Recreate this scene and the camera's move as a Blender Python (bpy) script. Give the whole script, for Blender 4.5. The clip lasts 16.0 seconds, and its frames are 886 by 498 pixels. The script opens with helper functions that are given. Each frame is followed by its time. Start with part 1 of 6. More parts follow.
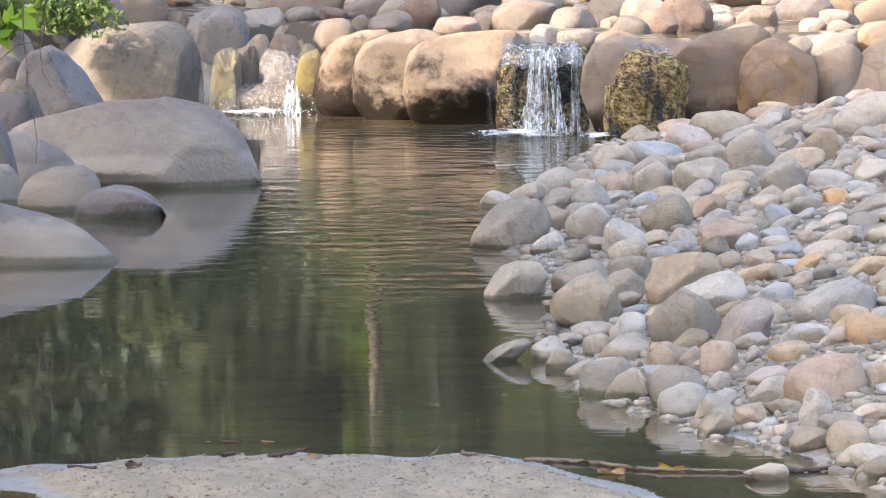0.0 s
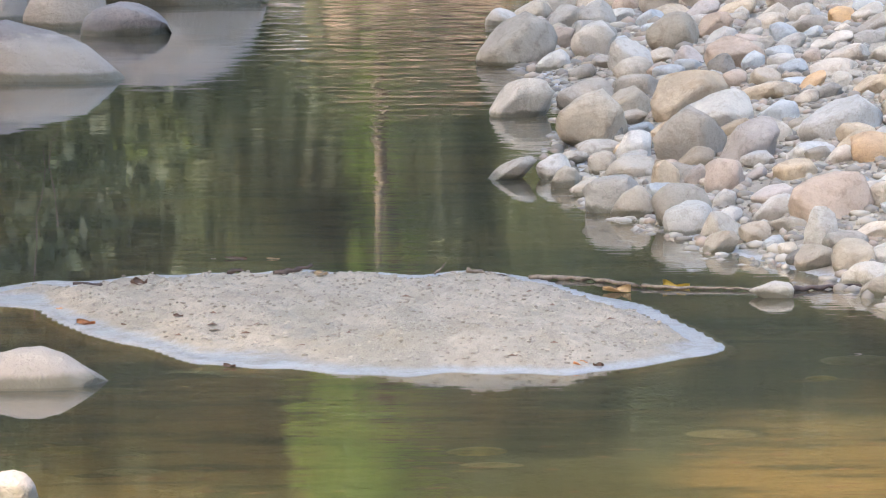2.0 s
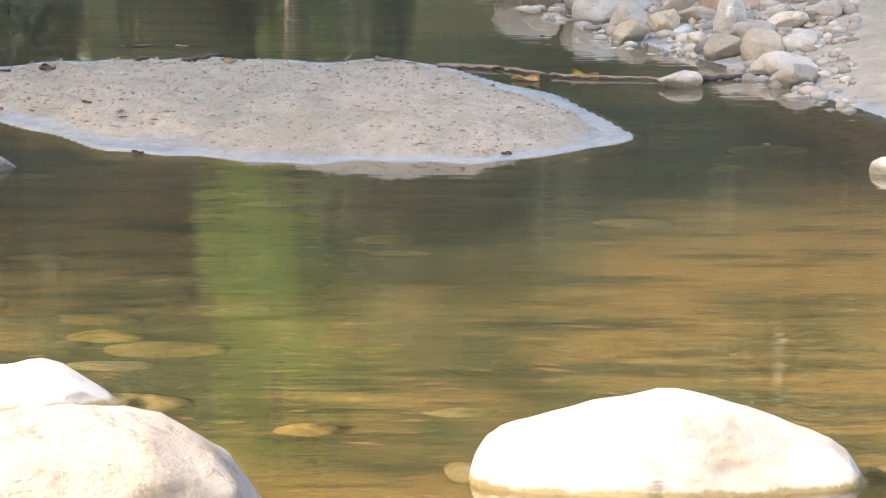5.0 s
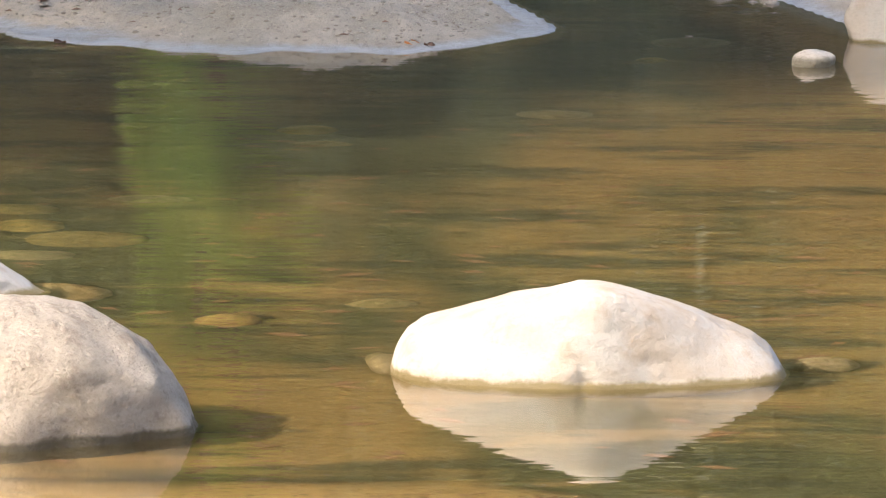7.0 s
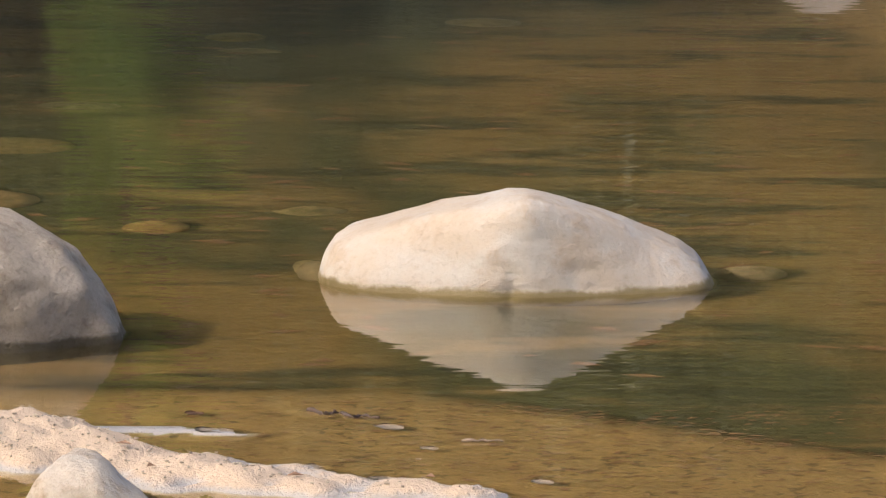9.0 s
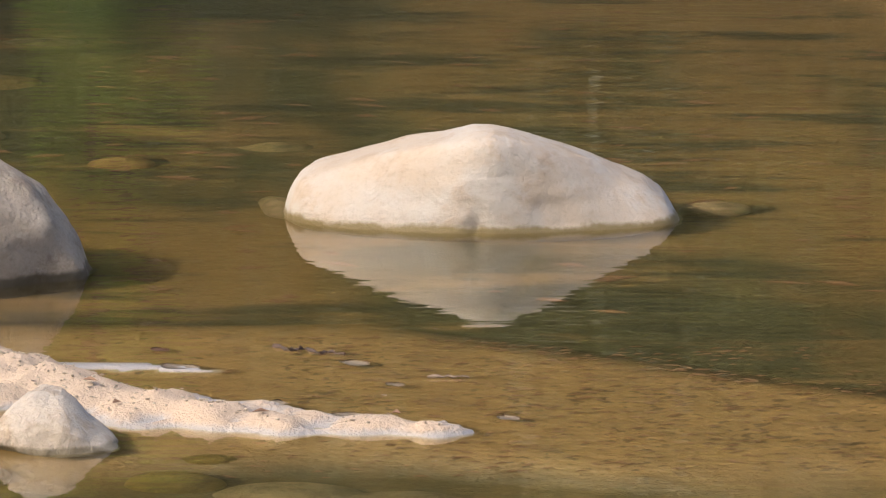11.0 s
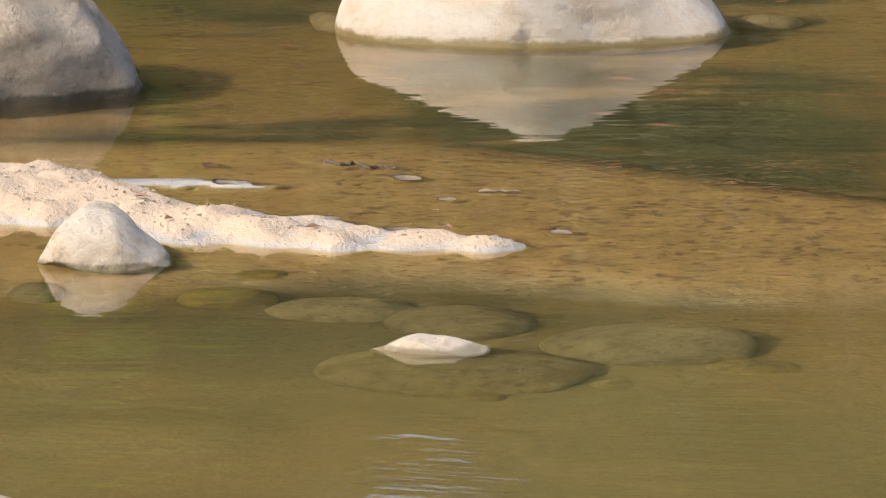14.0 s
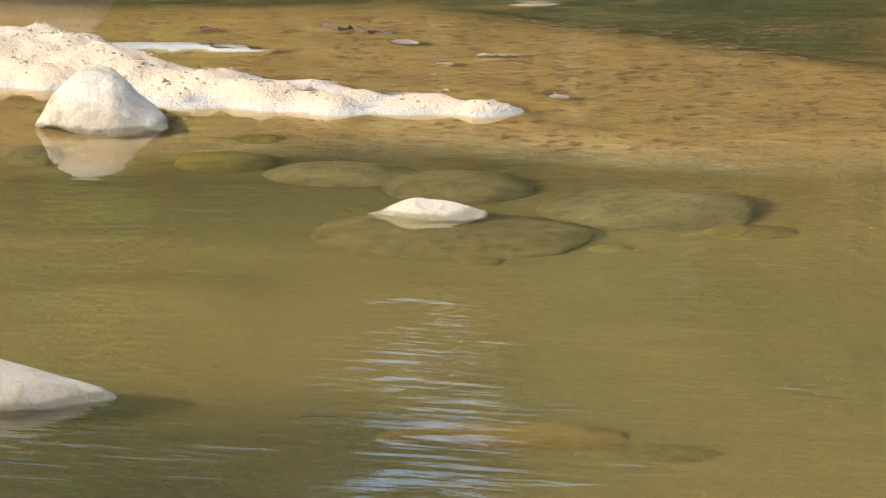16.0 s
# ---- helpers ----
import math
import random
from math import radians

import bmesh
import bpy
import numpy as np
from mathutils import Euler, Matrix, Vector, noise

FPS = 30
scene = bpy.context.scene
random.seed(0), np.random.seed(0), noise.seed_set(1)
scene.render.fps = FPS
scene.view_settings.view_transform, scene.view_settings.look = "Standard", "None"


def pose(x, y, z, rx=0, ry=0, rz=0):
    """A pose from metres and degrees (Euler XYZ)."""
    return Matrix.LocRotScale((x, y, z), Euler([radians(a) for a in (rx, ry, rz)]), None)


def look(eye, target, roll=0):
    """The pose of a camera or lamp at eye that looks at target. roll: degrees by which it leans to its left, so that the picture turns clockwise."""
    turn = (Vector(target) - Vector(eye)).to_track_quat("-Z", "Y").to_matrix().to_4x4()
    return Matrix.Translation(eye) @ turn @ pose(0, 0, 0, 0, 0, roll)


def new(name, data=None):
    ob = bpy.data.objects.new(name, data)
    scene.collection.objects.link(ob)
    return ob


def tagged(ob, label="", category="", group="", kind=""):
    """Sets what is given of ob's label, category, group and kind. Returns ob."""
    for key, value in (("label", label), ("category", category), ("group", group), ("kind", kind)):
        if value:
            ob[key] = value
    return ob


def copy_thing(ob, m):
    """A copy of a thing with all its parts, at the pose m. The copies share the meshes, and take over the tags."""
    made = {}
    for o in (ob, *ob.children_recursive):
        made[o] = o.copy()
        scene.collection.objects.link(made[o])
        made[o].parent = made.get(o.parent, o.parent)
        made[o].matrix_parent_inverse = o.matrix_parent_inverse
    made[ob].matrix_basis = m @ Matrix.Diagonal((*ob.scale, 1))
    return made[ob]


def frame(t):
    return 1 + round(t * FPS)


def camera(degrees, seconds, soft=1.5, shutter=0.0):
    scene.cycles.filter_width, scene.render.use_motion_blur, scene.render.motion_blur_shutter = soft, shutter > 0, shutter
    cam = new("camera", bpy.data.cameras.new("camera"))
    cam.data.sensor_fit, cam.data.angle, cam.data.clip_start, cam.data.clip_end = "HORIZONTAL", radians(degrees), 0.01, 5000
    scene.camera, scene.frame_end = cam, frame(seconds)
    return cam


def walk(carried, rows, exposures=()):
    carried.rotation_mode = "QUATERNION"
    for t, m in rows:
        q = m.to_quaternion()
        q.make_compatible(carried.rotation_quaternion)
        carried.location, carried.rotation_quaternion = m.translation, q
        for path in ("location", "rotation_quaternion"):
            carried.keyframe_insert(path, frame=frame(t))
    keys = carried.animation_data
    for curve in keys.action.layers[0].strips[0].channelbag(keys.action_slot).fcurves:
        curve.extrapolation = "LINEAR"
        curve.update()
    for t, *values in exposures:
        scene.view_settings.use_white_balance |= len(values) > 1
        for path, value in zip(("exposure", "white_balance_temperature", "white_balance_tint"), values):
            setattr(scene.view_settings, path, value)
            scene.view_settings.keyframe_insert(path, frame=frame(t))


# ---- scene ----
# The camera stands on the bank three metres above the pool, zoomed in, and tilts down from the weir to the near stones.
cam = camera(8.155, 16.0, soft=1.1)
PATH = [
    (0, pose(0, 0, 3, 85.619, 0.400, 0.000)),
    (0.5, pose(0, 0, 3, 85.222, 0.411, 0.003)),
    (1, pose(0, 0, 3, 84.823, 0.389, 0.025)),
    (1.5, pose(0, 0, 3, 84.387, 0.358, 0.044)),
    (2, pose(0, 0, 3, 83.937, 0.323, 0.058)),
    (2.5, pose(0, 0, 3, 83.490, 0.289, 0.074)),
    (3, pose(0, 0, 3, 83.070, 0.258, 0.032)),
    (3.5, pose(0, 0, 3, 82.714, 0.203, -0.074)),
    (4, pose(0, 0, 3, 82.423, 0.133, -0.247)),
    (4.2, pose(0, 0, 3, 82.326, 0.068, -0.338)),
    (4.9, pose(0, 0, 3, 82.022, -0.045, -0.692)),
    (5.6, pose(0, 0, 3, 81.739, -0.204, -1.042)),
    (6.3, pose(0, 0, 3, 81.402, -0.326, -1.283)),
    (6.5, pose(0, 0, 3, 81.291, -0.385, -1.326)),
    (7, pose(0, 0, 3, 80.980, -0.407, -1.420)),
    (7.5, pose(0, 0, 3, 80.664, -0.433, -1.545)),
    (8, pose(0, 0, 3, 80.359, -0.479, -1.714)),
    (8.5, pose(0, 0, 3, 80.166, -0.570, -1.883)),
    (9, pose(0, 0, 3, 80.135, -0.692, -2.045)),
    (9.2, pose(0, 0, 3, 80.143, -0.753, -2.098)),
    (9.9, pose(0, 0, 3, 80.048, -0.733, -2.290)),
    (10.6, pose(0, 0, 3, 79.763, -0.688, -2.400)),
    (11.3, pose(0, 0, 3, 79.379, -0.653, -2.295)),
    (11.5, pose(0, 0, 3, 79.263, -0.606, -2.222)),
    (12, pose(0, 0, 3, 78.973, -0.521, -2.061)),
    (12.5, pose(0, 0, 3, 78.683, -0.430, -1.960)),
    (13, pose(0, 0, 3, 78.394, -0.349, -1.937)),
    (13.5, pose(0, 0, 3, 78.110, -0.301, -1.961)),
    (14, pose(0, 0, 3, 77.836, -0.326, -1.958)),
    (14.5, pose(0, 0, 3, 77.562, -0.392, -1.948)),
    (15, pose(0, 0, 3, 77.291, -0.445, -1.944)),
    (15.5, pose(0, 0, 3, 76.996, -0.461, -1.949)),
    (16, pose(0, 0, 3, 76.586, -0.459, -1.952)),
]
walk(cam, PATH, exposures=[(0, 2.6, 6350, 9), (1.0, 2.74, 6350, 8), (2.5, 2.84, 6350, 7), (4.2, 2.76, 6420, 7), (6.4, 2.42, 6500, 8), (6.9, 2.2, 6500, 8), (7.5, 1.97, 6500, 9), (8.2, 1.45, 6500, 10), (8.6, 1.3, 6500, 10), (12.5, 1.27, 6500, 10), (14.5, 1.56, 6450, 4), (16, 1.72, 6300, 0)])

# ---- light ----
TO_SUN = Vector((-0.63, -0.42, 0.65)).normalized()
world = bpy.data.worlds.new("sky")
scene.world = world
world.use_nodes = True
sky = world.node_tree.nodes.new("ShaderNodeTexSky")
sky.sky_type, sky.sun_disc = "NISHITA", False
sky.sun_elevation = math.asin(TO_SUN.z)
sky.sun_rotation = math.atan2(TO_SUN.x, TO_SUN.y)
sky.dust_density, sky.air_density, sky.ozone_density = 4.0, 1.0, 1.0
world.node_tree.nodes["Background"].inputs["Strength"].default_value = 0.15
world.node_tree.links.new(sky.outputs[0], world.node_tree.nodes["Background"].inputs[0])
sun = new("sun", bpy.data.lights.new("sun", "SUN"))
sun.data.energy, sun.data.angle, sun.data.color = 1.6, radians(2.0), (1.0, 0.85, 0.66)
sun.matrix_world = look((0, 0, 30), Vector((0, 0, 30)) - TO_SUN)


# ---- materials ----
class Nodes:
    """A small writer of node trees."""

    def __init__(self, name):
        self.mat = bpy.data.materials.new(name)
        self.mat.use_nodes = True
        self.tree = self.mat.node_tree
        self.bsdf = self.tree.nodes["Principled BSDF"]
        self.out = self.tree.nodes["Material Output"]

    def add(self, kind, inputs=None, **settings):
        node = self.tree.nodes.new("ShaderNode" + kind)
        for key, value in settings.items():
            setattr(node, key, value)
        for key, value in (inputs or {}).items():
            self.put(node.inputs[key], value)
        return node

    def put(self, socket, value):
        if isinstance(value, bpy.types.NodeSocket):
            self.tree.links.new(value, socket)
        else:
            socket.default_value = value

    def set(self, **inputs):
        for key, value in inputs.items():
            self.put(self.bsdf.inputs[key.replace("_", " ")], value)

    def noise(self, scale, where, detail=4.0, rough=0.55, stretch=None, distortion=0.0):
        if stretch:
            where = self.add("VectorMath", {0: where, 1: stretch}, operation="MULTIPLY").outputs[0]
        return self.add("TexNoise", {"Vector": where, "Scale": scale, "Detail": detail, "Roughness": rough,
                                     "Distortion": distortion}).outputs[0]

    def span(self, value, a, b, c=0.0, d=1.0):
        return self.add("MapRange", {0: value, 1: a, 2: b, 3: c, 4: d}, interpolation_type="SMOOTHSTEP").outputs[0]

    def mix(self, factor, a, b, blend="MIX"):
        node = self.add("Mix", data_type="RGBA", blend_type=blend)
        self.put(node.inputs[0], factor)
        self.put(node.inputs[6], (*a, 1) if isinstance(a, tuple) else a)
        self.put(node.inputs[7], (*b, 1) if isinstance(b, tuple) else b)
        return node.outputs[2]

    def maths(self, op, a, b=0.0):
        node = self.add("Math", operation=op)
        self.put(node.inputs[0], a)
        self.put(node.inputs[1], b)
        return node.outputs[0]

    def bump(self, height, strength, distance, normal=None):
        node = self.add("Bump", {"Strength": strength, "Distance": distance, "Height": height})
        if normal:
            self.put(node.inputs["Normal"], normal)
        return node.outputs[0]

    def place(self):
        """World position, shifted by a random step for each object."""
        pos = self.add("NewGeometry").outputs["Position"]
        rnd = self.add("ObjectInfo").outputs["Random"]
        shift = self.add("VectorMath", {0: (37.0, 71.0, 53.0), "Scale": rnd}, operation="SCALE").outputs[0]
        return self.add("VectorMath", {0: pos, 1: shift}).outputs[0], rnd, pos


def rock(name, a, b, stain, size=1.0, rough=0.85, relief=1.0, tide=0.05, vary=0.18, algae=(0.085, 0.075, 0.035), damp=0.0, grime=0.65, speckle=1.0, bleach=0.0, sheen=0.5, seam=1.0, ragged=1.0):
    """Weathered river stone: two tones, stains, pits, fine grain and, near the water, a damp dark tide band."""
    n = Nodes(name)
    where, rnd, pos = n.place()
    broad = n.noise(1.8 / size, where, 5, 0.65, distortion=0.3)
    mid = n.noise(7 / size, where, 8, 0.7, distortion=0.1)
    grain = n.noise(55 / size, where, 6, 0.75)
    pits = n.add("TexVoronoi", {"Vector": where, "Scale": 16 / size, "Randomness": 1.0}).outputs["Distance"]
    seams = n.add("TexVoronoi", {"Vector": n.add("VectorMath", {0: where, 1: n.add("TexNoise", {"Vector": where, "Scale": 2.5 / size, "Detail": 3.0}).outputs[1]}).outputs[0],
                                 "Scale": 1.1 / size}, feature="DISTANCE_TO_EDGE").outputs["Distance"]
    colour = n.mix(n.span(broad, 0.40, 0.60), a, b)
    colour = n.mix(n.maths("MULTIPLY", n.span(mid, 0.50, 0.66), 0.8), colour, stain)
    colour = n.mix(n.maths("MULTIPLY", n.span(broad, 0.56, 0.70), 0.5), colour, tuple(min(1.25 * c + 0.02, 0.8) for c in a))
    colour = n.mix(n.maths("MULTIPLY", n.span(grain, 0.46, 0.72), 0.5 * speckle), colour, tuple(0.5 * c for c in stain))
    colour = n.mix(n.maths("MULTIPLY", n.span(pits, 0.05, 0.16, 1, 0), n.span(mid, 0.45, 0.6, 0, 0.6 * speckle)), colour, tuple(0.35 * c for c in stain))
    crack = n.maths("MULTIPLY", n.span(seams, 0.0, 0.012, 1, 0), n.span(broad, 0.45, 0.6))
    colour = n.mix(n.maths("MULTIPLY", crack, 0.25 * seam), colour, tuple(0.3 * c for c in stain))
    shade = n.add("HueSaturation", {"Value": n.span(rnd, 0, 1, 1 - vary, 1 + vary), "Color": colour,
                                    "Saturation": n.span(n.maths("FRACT", n.maths("MULTIPLY", rnd, 7.3)), 0, 1, 0.75, 1.2)})
    colour = shade.outputs[0]
    height = n.add("SeparateXYZ", {0: pos}).outputs[2]
    uneven = n.maths("MULTIPLY", n.maths("SUBTRACT", n.maths("ADD", n.maths("MULTIPLY", broad, 0.7), n.maths("MULTIPLY", mid, 0.5)), 0.6), tide * 2.2 * ragged)
    if bleach:
        band = n.span(n.maths("SUBTRACT", height, n.maths("MULTIPLY", n.maths("SUBTRACT", broad, 0.5), bleach)), bleach * 0.8, bleach, 1, 0)
        colour = n.mix(n.maths("MULTIPLY", band, 0.6), colour, tuple(1.35 * c for c in a))
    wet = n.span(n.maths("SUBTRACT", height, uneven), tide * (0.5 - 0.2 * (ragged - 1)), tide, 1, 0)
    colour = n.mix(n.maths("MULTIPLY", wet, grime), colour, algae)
    n.set(Base_Color=colour, Roughness=n.maths("SUBTRACT", n.span(mid, 0.3, 0.7, rough - 0.08, rough + 0.08),
                                               n.maths("ADD", n.maths("MULTIPLY", wet, 0.3), damp)))
    n.set(Specular_IOR_Level=sheen)
    fine = n.bump(n.maths("ADD", grain, n.maths("MULTIPLY", pits, 0.4)), 0.5 * relief, 0.008 * size)
    worn = n.bump(mid, 0.8 * relief, 0.05 * size, fine)
    n.set(Normal=n.bump(n.span(seams, 0.0, 0.02), 0.15 * relief * seam, 0.01 * size, worn))
    return n.mat


PALE = rock("pale_limestone", (0.343, 0.283, 0.224), (0.343, 0.319, 0.292), (0.302, 0.236, 0.176), 0.9, relief=0.55, tide=0.026, vary=0.04, algae=(0.135, 0.103, 0.046), grime=0.95, speckle=0.4, sheen=0.2, seam=0.0, ragged=1.8)
ROUGH_PALE = rock("rough_pale_limestone", (0.387, 0.329, 0.266), (0.360, 0.324, 0.284), (0.270, 0.211, 0.153), 0.5, relief=1.0, tide=0.02, vary=0.04, algae=(0.15, 0.125, 0.08), grime=0.85, speckle=0.6, seam=0.3)
TAN = rock("tan_sandstone", (0.55, 0.445, 0.335), (0.46, 0.375, 0.285), (0.32, 0.235, 0.165), 0.7, relief=2.4, tide=0.034, vary=0.05, algae=(0.085, 0.068, 0.034), grime=0.85, speckle=0.6)
GREY = rock("grey_boulder", (0.325, 0.268, 0.218), (0.235, 0.188, 0.164), (0.345, 0.268, 0.188), 1.5, relief=1.2, tide=0.06, vary=0.10, speckle=0.5, bleach=0.26)
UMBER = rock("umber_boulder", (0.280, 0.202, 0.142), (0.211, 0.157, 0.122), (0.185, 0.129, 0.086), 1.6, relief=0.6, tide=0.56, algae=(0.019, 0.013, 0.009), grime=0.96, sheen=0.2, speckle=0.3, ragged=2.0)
MAUVE = rock("mauve_boulder", (0.191, 0.161, 0.150), (0.236, 0.186, 0.162), (0.118, 0.099, 0.093), 1.3, relief=1.0, tide=0.06, speckle=0.6)
WARM = rock("warm_boulder", (0.271, 0.194, 0.129), (0.194, 0.148, 0.120), (0.198, 0.129, 0.073), 1.6, relief=0.6, tide=0.26, algae=(0.043, 0.029, 0.015), grime=0.85, sheen=0.2, speckle=0.3)
MOSSY = rock("mossy_wet_rock", (0.165, 0.130, 0.045), (0.10, 0.076, 0.048), (0.21, 0.16, 0.045), 0.6, 0.6, 1.4, tide=0.2, algae=(0.035, 0.028, 0.016), grime=0.8, speckle=0.5)
DARK = rock("dark_wet_rock", (0.095, 0.070, 0.055), (0.12, 0.095, 0.075), (0.06, 0.048, 0.036), 0.6, 0.45, 1.2, speckle=0.4)
BROWNWET = rock("wet_brown_ledge", (0.24, 0.19, 0.15), (0.15, 0.12, 0.095), (0.30, 0.24, 0.19), 0.35, 0.35, 3.0, tide=0.12, damp=0.1, algae=(0.06, 0.05, 0.035))
OLIVE = rock("olive_brown_boulder", (0.220, 0.172, 0.124), (0.172, 0.138, 0.102), (0.116, 0.084, 0.056), 2.2, relief=0.7, tide=0.06, vary=0.04)
UP_TAN = rock("sunlit_tan_stone", (0.239, 0.183, 0.136), (0.200, 0.156, 0.122), (0.160, 0.120, 0.086), 1.0, relief=0.9, tide=0.02, vary=0.2)
UP_PINK = rock("sunlit_pink_stone", (0.227, 0.163, 0.130), (0.194, 0.143, 0.116), (0.147, 0.106, 0.083), 1.0, relief=0.9, tide=0.02, vary=0.2)
UP_PALE = rock("sunlit_pale_stone", (0.299, 0.250, 0.202), (0.260, 0.218, 0.182), (0.208, 0.168, 0.130), 1.0, relief=0.8, tide=0.02, vary=0.12)
C_GREY = rock("cobble_grey", (0.449, 0.378, 0.299), (0.377, 0.317, 0.251), (0.317, 0.255, 0.195), 0.5, relief=1.6, tide=0.04, vary=0.22, speckle=0.7)
C_TAN = rock("cobble_tan", (0.491, 0.388, 0.282), (0.408, 0.326, 0.243), (0.337, 0.250, 0.173), 0.5, relief=1.6, tide=0.04, vary=0.22, speckle=0.7)
C_WHITE = rock("cobble_white", (0.538, 0.469, 0.387), (0.467, 0.408, 0.339), (0.382, 0.317, 0.251), 0.5, relief=1.6, tide=0.04, vary=0.12, speckle=0.7)
C_BLUE = rock("cobble_blue_grey", (0.466, 0.454, 0.432), (0.403, 0.392, 0.375), (0.334, 0.318, 0.301), 0.5, relief=1.6, tide=0.04, vary=0.12, speckle=0.7)
C_PINK = rock("cobble_pink", (0.480, 0.365, 0.282), (0.419, 0.326, 0.255), (0.337, 0.250, 0.191), 0.5, relief=1.6, tide=0.04, vary=0.15, speckle=0.7)
C_DARK = rock("cobble_dark", (0.214, 0.189, 0.166), (0.278, 0.240, 0.199), (0.150, 0.128, 0.109), 0.5, relief=1.6, tide=0.04, vary=0.2, speckle=0.7)
C_ORANGE = rock("cobble_orange", (0.589, 0.400, 0.247), (0.522, 0.363, 0.236), (0.420, 0.286, 0.187), 0.5, relief=1.6, tide=0.04, vary=0.12, speckle=0.7)
SUNK = rock("sunken_stone", (0.270, 0.205, 0.078), (0.165, 0.128, 0.050), (0.085, 0.070, 0.032), 0.35, 0.9, 2.2, tide=0.02, grime=0.2, algae=(0.16, 0.13, 0.055))
SUNK_DARK = rock("sunken_dark_stone", (0.06, 0.055, 0.026), (0.045, 0.04, 0.02), (0.03, 0.027, 0.014), 0.7, 0.9, 1.0, tide=0.02, algae=(0.055, 0.05, 0.025))
SUNK_TAN = rock("sunken_tan_stone", (0.25, 0.17, 0.08), (0.20, 0.14, 0.065), (0.13, 0.09, 0.04), 0.7, 0.9, 1.0, tide=0.02, grime=0.2, algae=(0.22, 0.155, 0.07))


def wet_moss(name, gold, moss, share):
    """Black wet rock with streaks of golden moss clumps, glistening."""
    n = Nodes(name)
    where, rnd, pos = n.place()
    streak = n.noise(3.0, where, 4, 0.6, (1, 1, 0.3), 0.5)
    clump = n.noise(17, where, 5, 0.7)
    bead = n.add("TexVoronoi", {"Vector": where, "Scale": 42.0}).outputs["Distance"]
    cover = n.maths("MULTIPLY", n.span(streak, 0.62 - share, 0.68 - share * 0.8), n.span(clump, 0.36, 0.54))
    colour = n.mix(n.span(clump, 0.50, 0.66), moss, gold)
    colour = n.mix(cover, n.mix(n.span(streak, 0.3, 0.6), (0.012, 0.010, 0.008), (0.035, 0.027, 0.018)), colour)
    n.set(Base_Color=colour, Roughness=n.span(clump, 0.3, 0.7, 0.12, 0.4))
    n.set(Normal=n.bump(streak, 0.5, 0.04, n.bump(n.maths("SUBTRACT", clump, bead), 0.9, 0.022)))
    return n.mat


GOLD_MOSS = wet_moss("golden_moss_on_wet_rock", (0.50, 0.36, 0.15), (0.26, 0.165, 0.050), 0.24)
WET_BLACK = wet_moss("black_wet_rock", (0.42, 0.29, 0.11), (0.20, 0.13, 0.042), 0.20)


